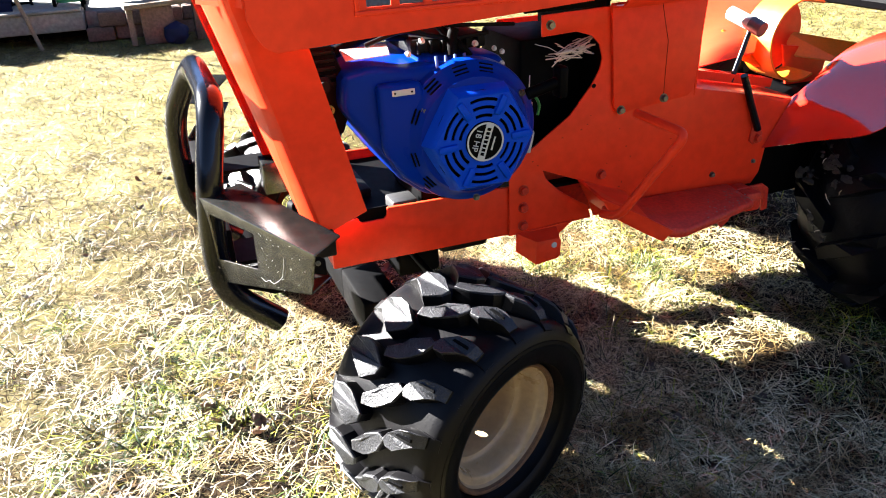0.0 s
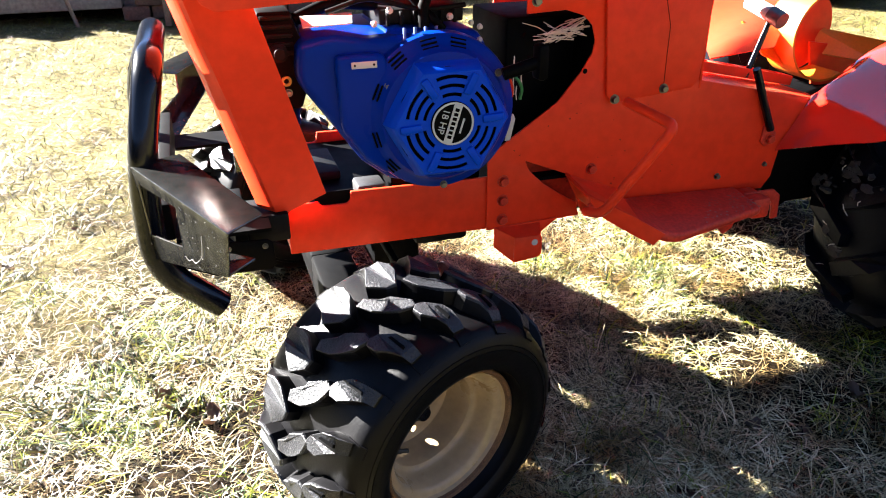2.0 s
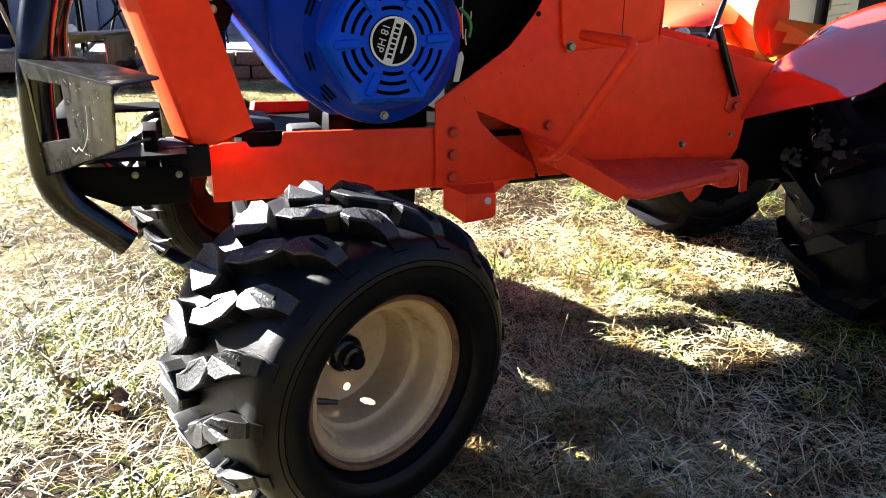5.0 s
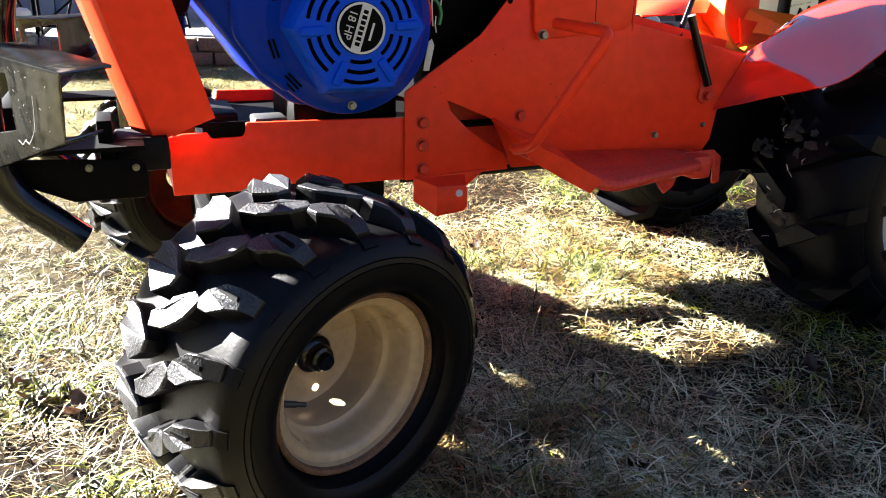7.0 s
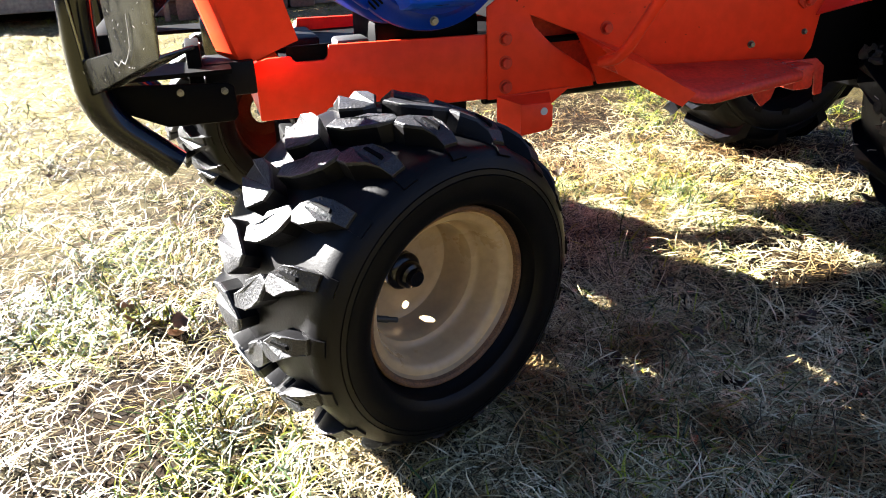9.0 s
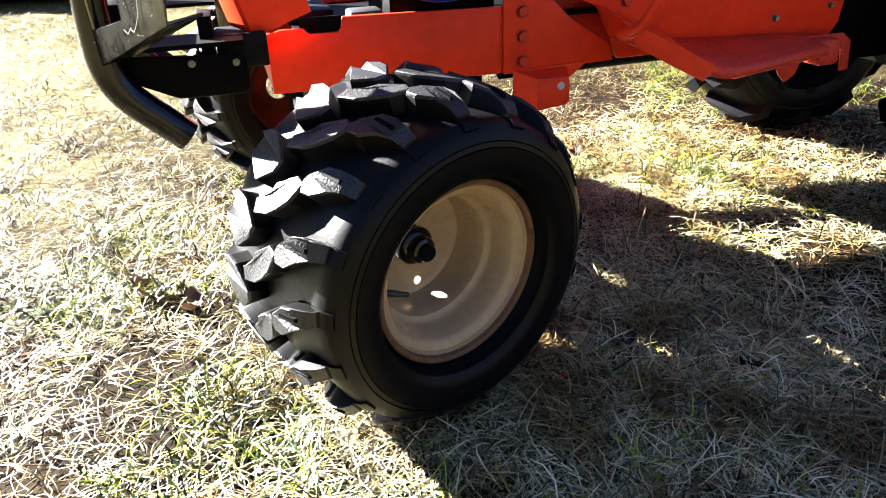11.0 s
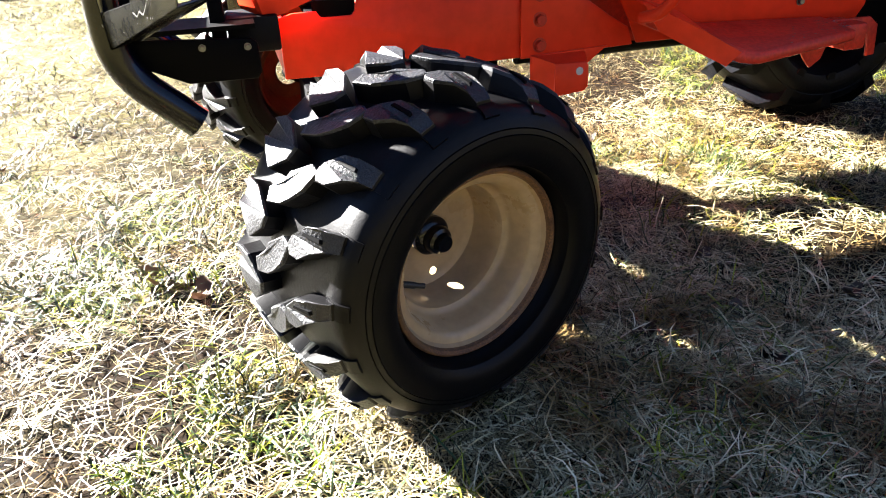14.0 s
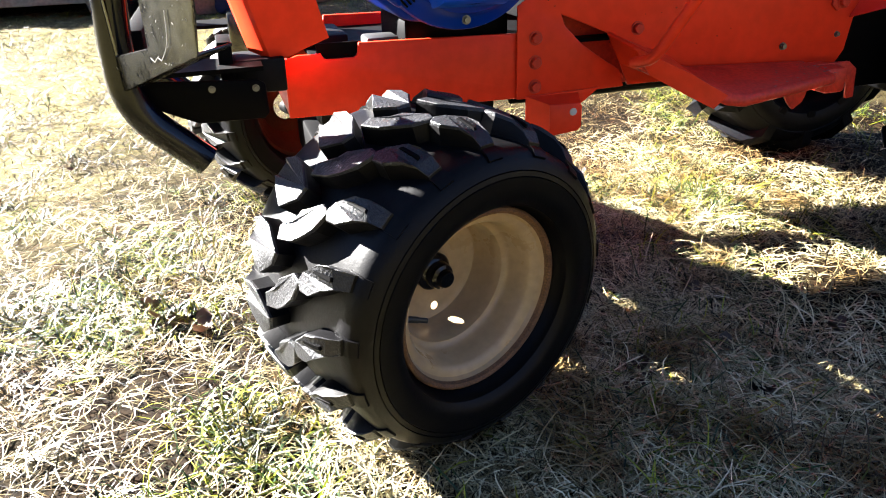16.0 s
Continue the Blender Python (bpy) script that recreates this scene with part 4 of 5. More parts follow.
for x, y, z in ((-0.224, -0.080, 0.646), (-0.144, -0.103, 0.487), (-0.047, -0.085, 0.655)):
    mesh_part("bolt", small_bolt, engine, axis_to((x, y, z), OUT))
part("starter_grip", tube([(-0.045, -0.10, 0.655), (0.01, -0.11, 0.672)], 0.010), FLAT_BLACK, engine, "black pull-start grip")
part("starter_grip", box(0.004, 0.022, -0.125, -0.095, 0.645, 0.70, 0.006), FLAT_BLACK, engine)
part("crankcase", box(-0.20, -0.03, 0.03, 0.20, 0.4305, 0.478, 0.008), FLAT_BLACK, engine)
part("mount_foot", box(-0.262, -0.212, 0.010, 0.06, 0.4305, 0.456, 0.005), ALU, engine, "cast engine foot on the frame")
mesh_part("bolt", small_bolt, engine, axis_to((-0.232, 0.010, 0.446), OUT))
part("carburettor", prism([(-0.402, 0.605), (-0.345, 0.605), (-0.333, 0.640), (-0.335, 0.700), (-0.352, 0.755), (-0.402, 0.755)], -0.012, 0.05, 0.006), FLAT_BLACK, engine, "black carburettor body beside the shroud")
part("float_bowl", lathe([(0, 0), (0.018, 0.001), (0.024, 0.006), (0.024, 0.03), (0.027, 0.031), (0.027, 0.035), (0, 0.035)], 24), DARK, engine, m=pose(-0.372, 0.01, 0.571))
part("choke_shaft", lathe([(0, 0.0), (0.014, 0.0), (0.014, 0.012), (0.008, 0.014), (0.008, 0.022), (0, 0.022)], 20), DARK, engine, m=axis_to((-0.375, -0.012, 0.695), OUT))
for x, z in ((-0.367, 0.651), (-0.343, 0.683)):
    part("brass_ring", moved(lathe([(0.004, 0), (0.008, 0), (0.008, 0.004), (0.004, 0.004)], 18, closed=True), axis_to((x, -0.013, z), OUT)), BRASS, engine)
for x, z in ((-0.059, 0.717), (-0.059, 0.697), (-0.074, 0.724)):
    part("bolt", hex_bolt(0.0036, 0.006), WHITE, engine, m=axis_to((x, -0.031, z), OUT))
mesh_part("bolt", small_bolt, engine, axis_to((-0.365, -0.012, 0.632), OUT))
# made-up block in the gap beside the leg, added against a light leak
part("gap_block", box(-0.40, -0.34, 0.16, 0.22, 0.4305, 0.50, 0.006), DARK, engine)
part("air_filter", box(-0.41, -0.335, 0.02, 0.16, 0.70, 0.735, 0.010), FLAT_BLACK, engine)
part("control_plate", solid([[(-0.338, -0.035, 0.733), (-0.264, -0.035, 0.735), (-0.255, 0.010, 0.744), (-0.336, 0.010, 0.742)]], 0.002), WHITE, engine, "bright bent throttle control plate")
part("cylinder_head", box(-0.215, -0.075, 0.0, 0.12, 0.722, 0.746, 0.004), DARK, engine)
for k in range(6):
    part("head_fin", box(-0.205 + 0.022 * k, -0.200 + 0.022 * k, -0.010, 0.0, 0.722, 0.743, 0.001), DARK, engine)
for x, z in ((-0.228, 0.729), (-0.203, 0.748), (-0.106, 0.734), (-0.123, 0.720)):
    part("bolt", hex_bolt(0.0042, 0.008), WHITE, engine, m=axis_to((x, -0.022, z), OUT))
part("breather", tube([(-0.151, -0.03, 0.722), (-0.151, -0.03, 0.752), (-0.146, -0.028, 0.764)], 0.009), FLAT_BLACK, engine)
part("intake_tube", tube(smooth_path([(-0.345, 0.02, 0.735), (-0.28, 0.035, 0.757), (-0.21, 0.03, 0.750)], 0.02), 0.010), FLAT_BLACK, engine)
for k in range(5):
    part("filter_rib", box(-0.398, -0.352, -0.017, -0.0125, 0.690 + 0.013 * k, 0.696 + 0.013 * k, 0.001), DARK, engine)
part("linkage", tube(smooth_path([(-0.30, -0.02, 0.75), (-0.24, -0.03, 0.77), (-0.15, -0.02, 0.745), (-0.08, -0.02, 0.75)], 0.02), 0.004), DARK, engine)
part("linkage", tube([(-0.28, 0.0, 0.775), (-0.02, 0.0, 0.755)], 0.0035), DARK, engine)
part("spark_boot", tube(smooth_path([(-0.165, 0.0, 0.768), (-0.157, -0.012, 0.756), (-0.138, -0.034, 0.736), (-0.121, -0.034, 0.717)], 0.01), 0.0065), FLAT_BLACK, engine, "black spark lead")
# raised fins, their reflected gleam put into a paler blue
for k in range(4):
    part("fin", moved(box(-0.0025, 0.0025, -0.016, 0.016, 0.0, 0.006, 0.001), pose(-0.187 + 0.017 * k, -0.048, 0.709, 48, 0, -14)), FIN_GLEAM, engine)
part("wiring", tube(smooth_path([(-0.03, -0.03, 0.66), (0.0, -0.02, 0.63), (0.01, -0.015, 0.60), (0.0, 0.0, 0.57)], 0.02), 0.003), RED, engine)
part("wiring", tube(smooth_path([(0.004, -0.02, 0.634), (0.017, -0.022, 0.622), (0.024, -0.02, 0.607), (0.020, -0.02, 0.590)], 0.008), 0.0028), GREEN, engine)
def stalks():
    """A mouse nest of dry stalks behind the plate's cut-out."""
    r = random.Random(3)
    q = None
    for k in range(46):
        u = r.uniform(-1, 1)
        p = Vector((0.118 + 0.038 * u, 0.028 + r.uniform(-0.012, 0.025), 0.687 + 0.010 * u + r.gauss(0, 0.006)))
        d = Vector((1, r.uniform(-0.4, 0.2), r.gauss(0.25, 0.35))).normalized() * r.uniform(0.008, 0.032)
        q = tube([p - d, p + Vector((0, 0, r.uniform(-0.003, 0.005))), p + d], r.uniform(0.0006, 0.0013), 5, q)
    for x, z0, z1 in ((0.030, 0.585, 0.652), (0.036, 0.575, 0.600), (0.045, 0.600, 0.628)):
        q = tube([(x, 0.03, z0), (x - 0.003, 0.028, (z0 + z1) / 2), (x - 0.001, 0.03, z1)], 0.0011, 5, q)
    return q


tagged(part("nest", stalks(), WOODPALE, tractor, "pale dry stalks of a nest behind the plate"), kind="stuff")
# made-up black block that hides the lit panel and darkens the bay
part("bay_fill", box(0.03, 0.165, 0.07, 0.25, 0.45, 0.71, 0.006), FLAT_BLACK, tractor)

# front axle and steering
part("front_axle", join(box(-0.33, -0.25, 0.03, 0.20, 0.165, 0.245, 0.006), box(-0.33, -0.25, 0.20, KING + 0.16, 0.165, 0.245, 0.006)), FLAT_BLACK, tractor)
part("spindle", tube([(-0.29, -0.205, 0.16), (-0.29, -0.205, 0.25)], 0.02), FLAT_BLACK, tractor)
part("spindle", tube([(-0.29, KING + 0.205, 0.16), (-0.29, KING + 0.205, 0.33)], 0.02), FLAT_BLACK, tractor)
part("stub_axle", tube([(-0.29, -0.205, 0.21), tuple(fw_mid)], 0.016), FLAT_BLACK, tractor)
part("stub_axle", tube([(-0.29, KING + 0.205, 0.21), tuple(bw_mid)], 0.016), FLAT_BLACK, tractor)
part("axle_pivot", box(-0.33, -0.24, 0.10, KING - 0.10, 0.30, 0.36, 0.01), DARK, tractor)
part("tie_rod", tube([(-0.20, -0.15, 0.30), (-0.20, KING + 0.15, 0.30)], 0.008), FLAT_BLACK, tractor)

# bumper
HOOP = [(-0.508, -0.100, 0.330), (-0.590, -0.108, 0.408), (-0.592, -0.110, 0.50), (-0.584, -0.112, 0.585), (-0.557, -0.072, 0.706), (-0.556, 0.225, 0.706), (-0.603, 0.285, 0.600), (-0.606, 0.290, 0.50), (-0.604, 0.290, 0.408), (-0.520, 0.285, 0.330)]
part("bumper_tube", tube(smooth_path(HOOP, 0.050, 8), 0.0205, 20, hollow=0.2), BLACK, tractor, "glossy black tube of the front bumper")


def wing(s, y):
    """The tapering folded wing with its slot; s: 1 near, -1 mirrored."""
    P = lambda x, d, z: Vector((x, y - s * d, z))
    A, B, C, D = P(-0.602, 0.120, 0.578), P(-0.489, 0.378, 0.573), P(-0.494, 0.356, 0.505), P(-0.596, 0.112, 0.430)
    q = lambda u, v: (A * (1 - u) + B * u) * (1 - v) + (D * (1 - u) + C * u) * v
    us, vs = [0, 0.07, 0.50, 1.0], [0.0, 0.16, 0.70, 1.0]
    cells = [[q(us[i], vs[j]), q(us[i + 1], vs[j]), q(us[i + 1], vs[j + 1]), q(us[i], vs[j + 1])] for i in range(3) for j in range(3) if (i, j) != (1, 1)]
    tip, root = P(-0.444, 0.338, 0.575), P(-0.535, 0.085, 0.577)
    for i in range(3):
        e0, e1 = tip * us[i] + root * (1 - us[i]), tip * us[i + 1] + root * (1 - us[i + 1])
        cells.append([q(us[i], 0), q(us[i + 1], 0), e1, e0])
        low0, low1 = q(us[i], 1), q(us[i + 1], 1)
        off = Vector((0.036, s * 0.030, 0.004))
        cells.append([low0, low1, low1 + off, low0 + off])
    return solid(cells, 0.004)


wing_label = "bare steel bumper wing with a slot, folded at its edges"
part("bumper_wing", bevel(wing(1, 0.0), 0.002, 2, 50), STEEL, tractor, wing_label)
part("bumper_wing", bevel(wing(-1, KING), 0.002, 2, 50), STEEL, tractor, wing_label)


def on_wing(u, v, lift=0.0):
    """A point on the outer face of the near wing."""
    A, B, C, D = Vector((-0.602, -0.120, 0.578)), Vector((-0.489, -0.378, 0.573)), Vector((-0.494, -0.356, 0.505)), Vector((-0.596, -0.112, 0.430))
    out = (D - A).cross(B - A).normalized()
    if out.x > 0:
        out = -out
    return (A * (1 - u) + B * u) * (1 - v) + (D * (1 - u) + C * u) * v + out * lift


def wing_scratches():
    r = random.Random(7)
    line = [(0.54, 0.80), (0.58, 0.86), (0.62, 0.82), (0.66, 0.87), (0.71, 0.80), (0.75, 0.70), (0.765, 0.52), (0.77, 0.34)]
    q = tube([on_wing(u, v, 0.0021) for u, v in line], 0.00045, 6)
    for k in range(34):
        u, v = r.choice((r.uniform(0.52, 0.98), r.uniform(0.05, 0.95))), r.uniform(0.03, 0.97)
        if 0.05 < u < 0.52 and 0.14 < v < 0.72:
            continue
        p, d = on_wing(u, v, 0.0022), (on_wing(u + 0.02, v, 0.0022) - on_wing(u, v + r.uniform(-0.06, 0.06), 0.0022)).normalized()
        q = tube([p, p + d * r.uniform(0.001, 0.004)], r.uniform(0.00025, 0.00045), 5, q)
    return q


tagged(part("scratch", wing_scratches(), CONCRETE, tractor, "pale scratches and specks on the steel wing"), kind="stuff")
part("bumper_beam", box(-0.585, -0.560, -0.08, KING + 0.08, 0.44, 0.50, 0.004), FLAT_BLACK, tractor)
part("bumper_bracket", prism([(-0.585, 0.440), (-0.428, 0.430), (-0.420, 0.424), (-0.419, 0.386), (-0.426, 0.379), (-0.51, 0.380), (-0.585, 0.415)], -0.1, -0.094, 0.002), FLAT_BLACK, tractor)
part("bumper_arm", box(-0.56, -0.42, -0.092, -0.002, 0.44, 0.446), FLAT_BLACK, tractor)
part("bumper_arm", box(-0.56, -0.42, KING + 0.002, KING + 0.092, 0.44, 0.446), FLAT_BLACK, tractor)
tiny_bolt = finish(hex_bolt(0.0036, 0.004), "bolt", ZINC)
for x, z in ((-0.488, 0.423), (-0.433, 0.420)):
    mesh_part("bolt", tiny_bolt, tractor, axis_to((x, -0.100, z), OUT))
part("front_mount", box(-0.455, -0.388, -0.05, 0.03, 0.402, 0.448, 0.003), DARK, tractor)
part("front_strap", box(-0.475, -0.456, -0.06, 0.02, 0.39, 0.475, 0.002), FLAT_BLACK, tractor)
part("front_mount", box(-0.45, -0.385, KING - 0.06, KING, 0.40, 0.47, 0.003), STEEL, tractor)

# fender
F_IN = [(0.655, -0.008, 0.538), (0.72, 0.005, 0.568), (0.79, 0.02, 0.602), (0.86, 0.03, 0.625), (0.94, 0.03, 0.643), (1.10, 0.03, 0.655), (1.28, 0.03, 0.60)]
F_OUT = [(0.588, -0.008, 0.433), (0.635, -0.10, 0.468), (0.682, -0.19, 0.502), (0.735, -0.215, 0.548), (0.79, -0.225, 0.588), (1.0, -0.235, 0.635), (1.28, -0.235, 0.58)]
part("fender", loft(F_IN, F_OUT, 0.022), RED_GLOSS, tractor, "glossy red rear fender", smooth=60)
part("seat_pan", box(0.95, 1.35, 0.0, KING, 0.68, 0.72, 0.02), FLAT_BLACK, tractor)

# ---- background ----
wall = thing("garden_wall", "low weathered concrete terrace edge with a dark hollow under it", "wall", (0, 5.0, 0), kind="structure")
part("slab", box(-6, -0.96, 0, 2.6, 0.09, 0.225, 0.012), CONCRETE, wall)
part("slab_lip", box(-6, -0.97, -0.02, 0.14, 0.2255, 0.245, 0.006), CONCRETE, wall)
# black block stands for the shadow in the hollow below the slab
part("hollow_shade", box(-6, -0.98, 0.35, 2.5, 0.0, 0.089), FLAT_BLACK, wall)
rng = random.Random(4)
for i in range(14):
    x = -0.955 + 0.20 * (i // 2) + (0.09 if i % 2 else 0)
    part("stone", moved(box(-0.095, 0.095, -0.07, 0.07, -0.05, 0.05, 0.014), pose(x + 0.09, 0.06 + rng.uniform(-0.02, 0.02), 0.05 + 0.102 * (i % 2), rng.uniform(-3, 3), rng.uniform(-3, 3), rng.uniform(-4, 4))), BRICK, wall)
part("terrace", box(-0.955, 8.0, 0.16, 2.6, 0.0, 0.20, 0.01), CONCRETE, wall)

# house siding, kept low so that its shadow stays off the lawn
siding = thing("low_siding", "blue-grey house siding in upright panels, cut low to shorten its shadow", "fence", (0, 7.7, 0), kind="structure")
for i in range(22):
    part("panel", box(-6 + 0.42 * i, -6 + 0.42 * i + 0.41, 0, 0.04, 0.19, 1.15, 0.004), SIDING, siding)
part("backing", box(-6.2, 3.5, 0.041, 0.08, 0.0, 1.12), SIDING, siding)

pole = thing("leaning_pole", "thin pale wooden pole leaning against the terrace", "pole", (-1.27, 4.90, 0))
part("stick", tube([(0, 0, -0.01), (-0.10, 0.03, 0.40), (-0.22, 0.06, 0.80), (-0.42, 0.1, 1.5)], 0.014, 10), WOOD, pole)


def mower():
    m = thing("push_mower", "small green and white push mower with a wire handle", "mower", (-1.04, 5.22, 0.246))
    part("deck", moved(lathe([(0, 0.13), (0.05, 0.125), (0.085, 0.10), (0.10, 0.06), (0.105, 0.03), (0.10, 0.03)], 28), Matrix.Diagonal((1, 0.9, 1, 1))), GREEN, m, "green moulded deck")
    part("engine_cap", moved(lathe([(0, 0.165), (0.04, 0.16), (0.06, 0.14), (0.065, 0.11)], 24), pose(0, 0, 0)), WHITE, m, "white and pale blue motor cap")
    for x, y in ((-0.1, -0.06), (0.1, -0.06), (-0.1, 0.08), (0.1, 0.08)):
        w = part("wheel", lathe([(0, 0.012), (0.02, 0.014), (0.036, 0.012), (0.04, 0.0), (0.036, -0.012), (0, -0.012)], 20), FLAT_BLACK, m, m=axis_to((x, y, 0.040), (1, 0, 0)))
        part("wheel_cap", lathe([(0, 0.016), (0.014, 0.015), (0.016, 0.012)], 14), WHITE, w)
    part("handle", tube(smooth_path([(-0.05, 0.06, 0.10), (-0.06, 0.35, 0.55), (0.06, 0.35, 0.55), (0.05, 0.06, 0.10)], 0.03), 0.008), ZINC, m)


mower()


def lawn_chair(x, y, rz, label):
    c = thing("folding_chair", label, "chair", (x, y, 0.225), rz, group="chairs on the terrace")
    for s in (-0.24, 0.24):
        part("leg", tube([(s, -0.22, 0.0), (s, 0.15, 0.46)], 0.011, 10), FLAT_BLACK, c)
        part("leg", tube([(s, 0.24, 0.0), (s, -0.14, 0.46)], 0.011, 10), FLAT_BLACK, c)
        part("arm", tube(smooth_path([(s, -0.2, 0.44), (s, -0.2, 0.62), (s, 0.2, 0.62)], 0.05), 0.011, 10), FLAT_BLACK, c)
        part("back_post", tube([(s, 0.15, 0.44), (s * 0.9, 0.32, 0.98)], 0.011, 10), FLAT_BLACK, c)
    part("seat", box(-0.23, 0.23, -0.2, 0.2, 0.44, 0.455, 0.005), NAVY, c)
    part("backrest", moved(box(-0.21, 0.21, -0.006, 0.006, 0.0, 0.5, 0.004), pose(0, 0.17, 0.47, -17, 0, 0)), NAVY, c)
    part("stretcher", tube([(-0.24, -0.22, 0.02), (0.24, -0.22, 0.02)], 0.009, 10), FLAT_BLACK, c)
    return c


lawn_chair(-1.62, 5.75, 15, "dark folding chair with a navy cloth seat on the terrace")
lawn_chair(-0.95, 6.1, -20, "dark folding chair with a navy cloth seat on the terrace")
lawn_chair(-0.12, 6.0, 8, "dark folding chair with a navy cloth seat on the terrace")


def rack():
    t = thing("wooden_table", "ochre wooden table with thin dark metal legs on the terrace", "table", (-0.62, 5.45, 0.20))
    part("top", box(-0.36, 0.36, -0.2, 0.2, 0.46, 0.62, 0.006), ORANGE_WOOD, t, "ochre wooden box top")
    part("shelf", box(-0.40, 0.40, -0.22, 0.2, 0.425, 0.445, 0.004), WOOD, t)
    for x in (-0.34, 0.34):
        for y in (-0.18, 0.18):
            part("leg", tube([(x, y, 0), (x, y, 0.43)], 0.012, 10), FLAT_BLACK, t)
    part("brace", tube([(-0.34, -0.18, 0.05), (0.1, -0.18, 0.42)], 0.008, 8), FLAT_BLACK, t)


rack()


def bench():
    t = thing("plank_bench", "grey weathered plank bench with brown block legs on grass", "bench", (-0.42, 4.72, 0))
    part("plank", moved(box(-0.27, 0.30, -0.10, 0.10, -0.016, 0.016, 0.005), pose(0, 0, 0.275, 0, -1.5, 6)), WOOD, t, "grey weathered plank")
    part("leg", box(-0.16, 0.06, -0.07, 0.07, 0.0, 0.256, 0.008), BRICK, t, "brown stained block")
    part("leg", box(0.20, 0.27, -0.07, 0.07, 0.0, 0.256, 0.008), BRICK, t)
    part("strut", box(-0.25, -0.21, -0.06, -0.02, 0.0, 0.25, 0.004), WOOD, t)


bench()
bag = thing("cloth_bag", "crumpled dark navy cloth bag under the bench", "bag", (-0.36, 4.58, 0))
_b = bmesh.new()
bmesh.ops.create_icosphere(_b, subdivisions=3, radius=1, matrix=Matrix.Translation((0, 0, 0.07)) @ Matrix.Diagonal((0.085, 0.07, 0.08, 1)))
for v in _b.verts:
    v.co += v.normal * 0.02 * noise.noise(v.co * 22)
    v.co.z = max(v.co.z, -0.004)
part("sack", _b, NAVY, bag)

# clutter on the terrace
for i, (x, y, w, h, mat, nm, lab, cat) in enumerate(((-1.95, 5.6, 0.16, 0.30, FLAT_BLACK, "storage_crate", "black plastic crate on the terrace", "crate"), (-1.75, 5.75, 0.26, 0.55, FLAT_BLACK, "storage_crate", "large black plastic crate on the terrace", "crate"), (-1.55, 5.30, 0.10, 0.10, NAVY, "storage_crate", "small dark blue crate on the terrace", "crate"), (-2.3, 5.5, 0.15, 0.42, FLAT_BLACK, "storage_crate", "tall black plastic crate on the terrace", "crate"))):
    t = thing(nm, lab, cat, (x, y, 0.246 if y < 5.12 else 0.225), 10 * i)
    part("body", box(-w, w, -w * 0.8, w * 0.8, 0, h, 0.012), mat, t)
    part("rim", box(-w - 0.008, w + 0.008, -w * 0.8 - 0.008, w * 0.8 + 0.008, h - 0.03, h + 0.004, 0.006), mat, t)


def trailer():
    t = thing("utility_trailer", "white riveted box trailer with a dark skirt parked on the grass", "trailer", (4.9, 3.9, 0), 38)
    part("side", box(-0.6, 2.6, 0, 1.6, 0.36, 1.9, 0.01), WHITE, t, "white sheet-metal body with rivets")
    # navy block for the lower edge together with the shadow under the body
    part("skirt", box(-0.58, 2.55, 0.03, 1.55, 0.12, 0.359, 0.02), NAVY, t)
    part("trim", box(-0.62, 2.62, -0.02, -0.001, 0.35, 0.375, 0.004), ZINC, t)
    part("corner_post", box(-0.66, -0.601, -0.03, 0.06, 0.30, 1.9, 0.006), FLAT_BLACK, t)
    part("latch", box(-0.65, -0.61, -0.045, -0.031, 0.55, 0.66, 0.003), ZINC, t)
    rv = finish(lathe([(0, 0.004), (0.006, 0.003), (0.009, 0)], 10), "rivet", ZINC)
    for k in range(18):
        for z in (0.50, 0.58):
            mesh_part("rivet", rv, t, axis_to((-0.5 + 0.12 * k, -0.0005, z), OUT))
    for x in (0.5, 1.4):
        w = part("wheel", lathe([(0.10, 0.06), (0.16, 0.075), (0.22, 0.07), (0.24, 0.04), (0.24, -0.04), (0.22, -0.07), (0.1, -0.06)], 32), FLAT_BLACK, t, m=axis_to((x, 0.05, 0.24), OUT))
        part("hub_disc", lathe([(0, 0.05), (0.06, 0.055), (0.10, 0.04)], 24), ZINC, w)


trailer()

# unseen ring all round, low against the sky, added to cut its glow
def sky_block_ring():
    n, verts, faces = 180, [], []
    for k in range(n):
        t = 2 * math.pi * k / n
        h = 6.0 + 1.4 * noise.noise(Vector((7 * math.cos(t), 7 * math.sin(t), 0))) + 0.9 * noise.noise(Vector((31 * math.cos(t), 31 * math.sin(t), 5)))
        verts += [(26 * math.cos(t), 26 * math.sin(t), -0.1), (26 * math.cos(t), 26 * math.sin(t), h), (26.6 * math.cos(t), 26.6 * math.sin(t), h), (26.6 * math.cos(t), 26.6 * math.sin(t), -0.1)]
    for k in range(n):
        p, q = 4 * k, 4 * ((k + 1) % n)
        faces += [(p + j, q + j, q + j + 1, p + j + 1) for j in range(3)]
    me = bpy.data.meshes.new("backdrop")
    me.from_pydata(verts, [], faces)
    me.materials.append(SKY_BLOCK)
    return tagged(new("backdrop", me), "unseen ring far round the lawn, added to block low sky light", "woods", kind="structure")


sky_block_ring()

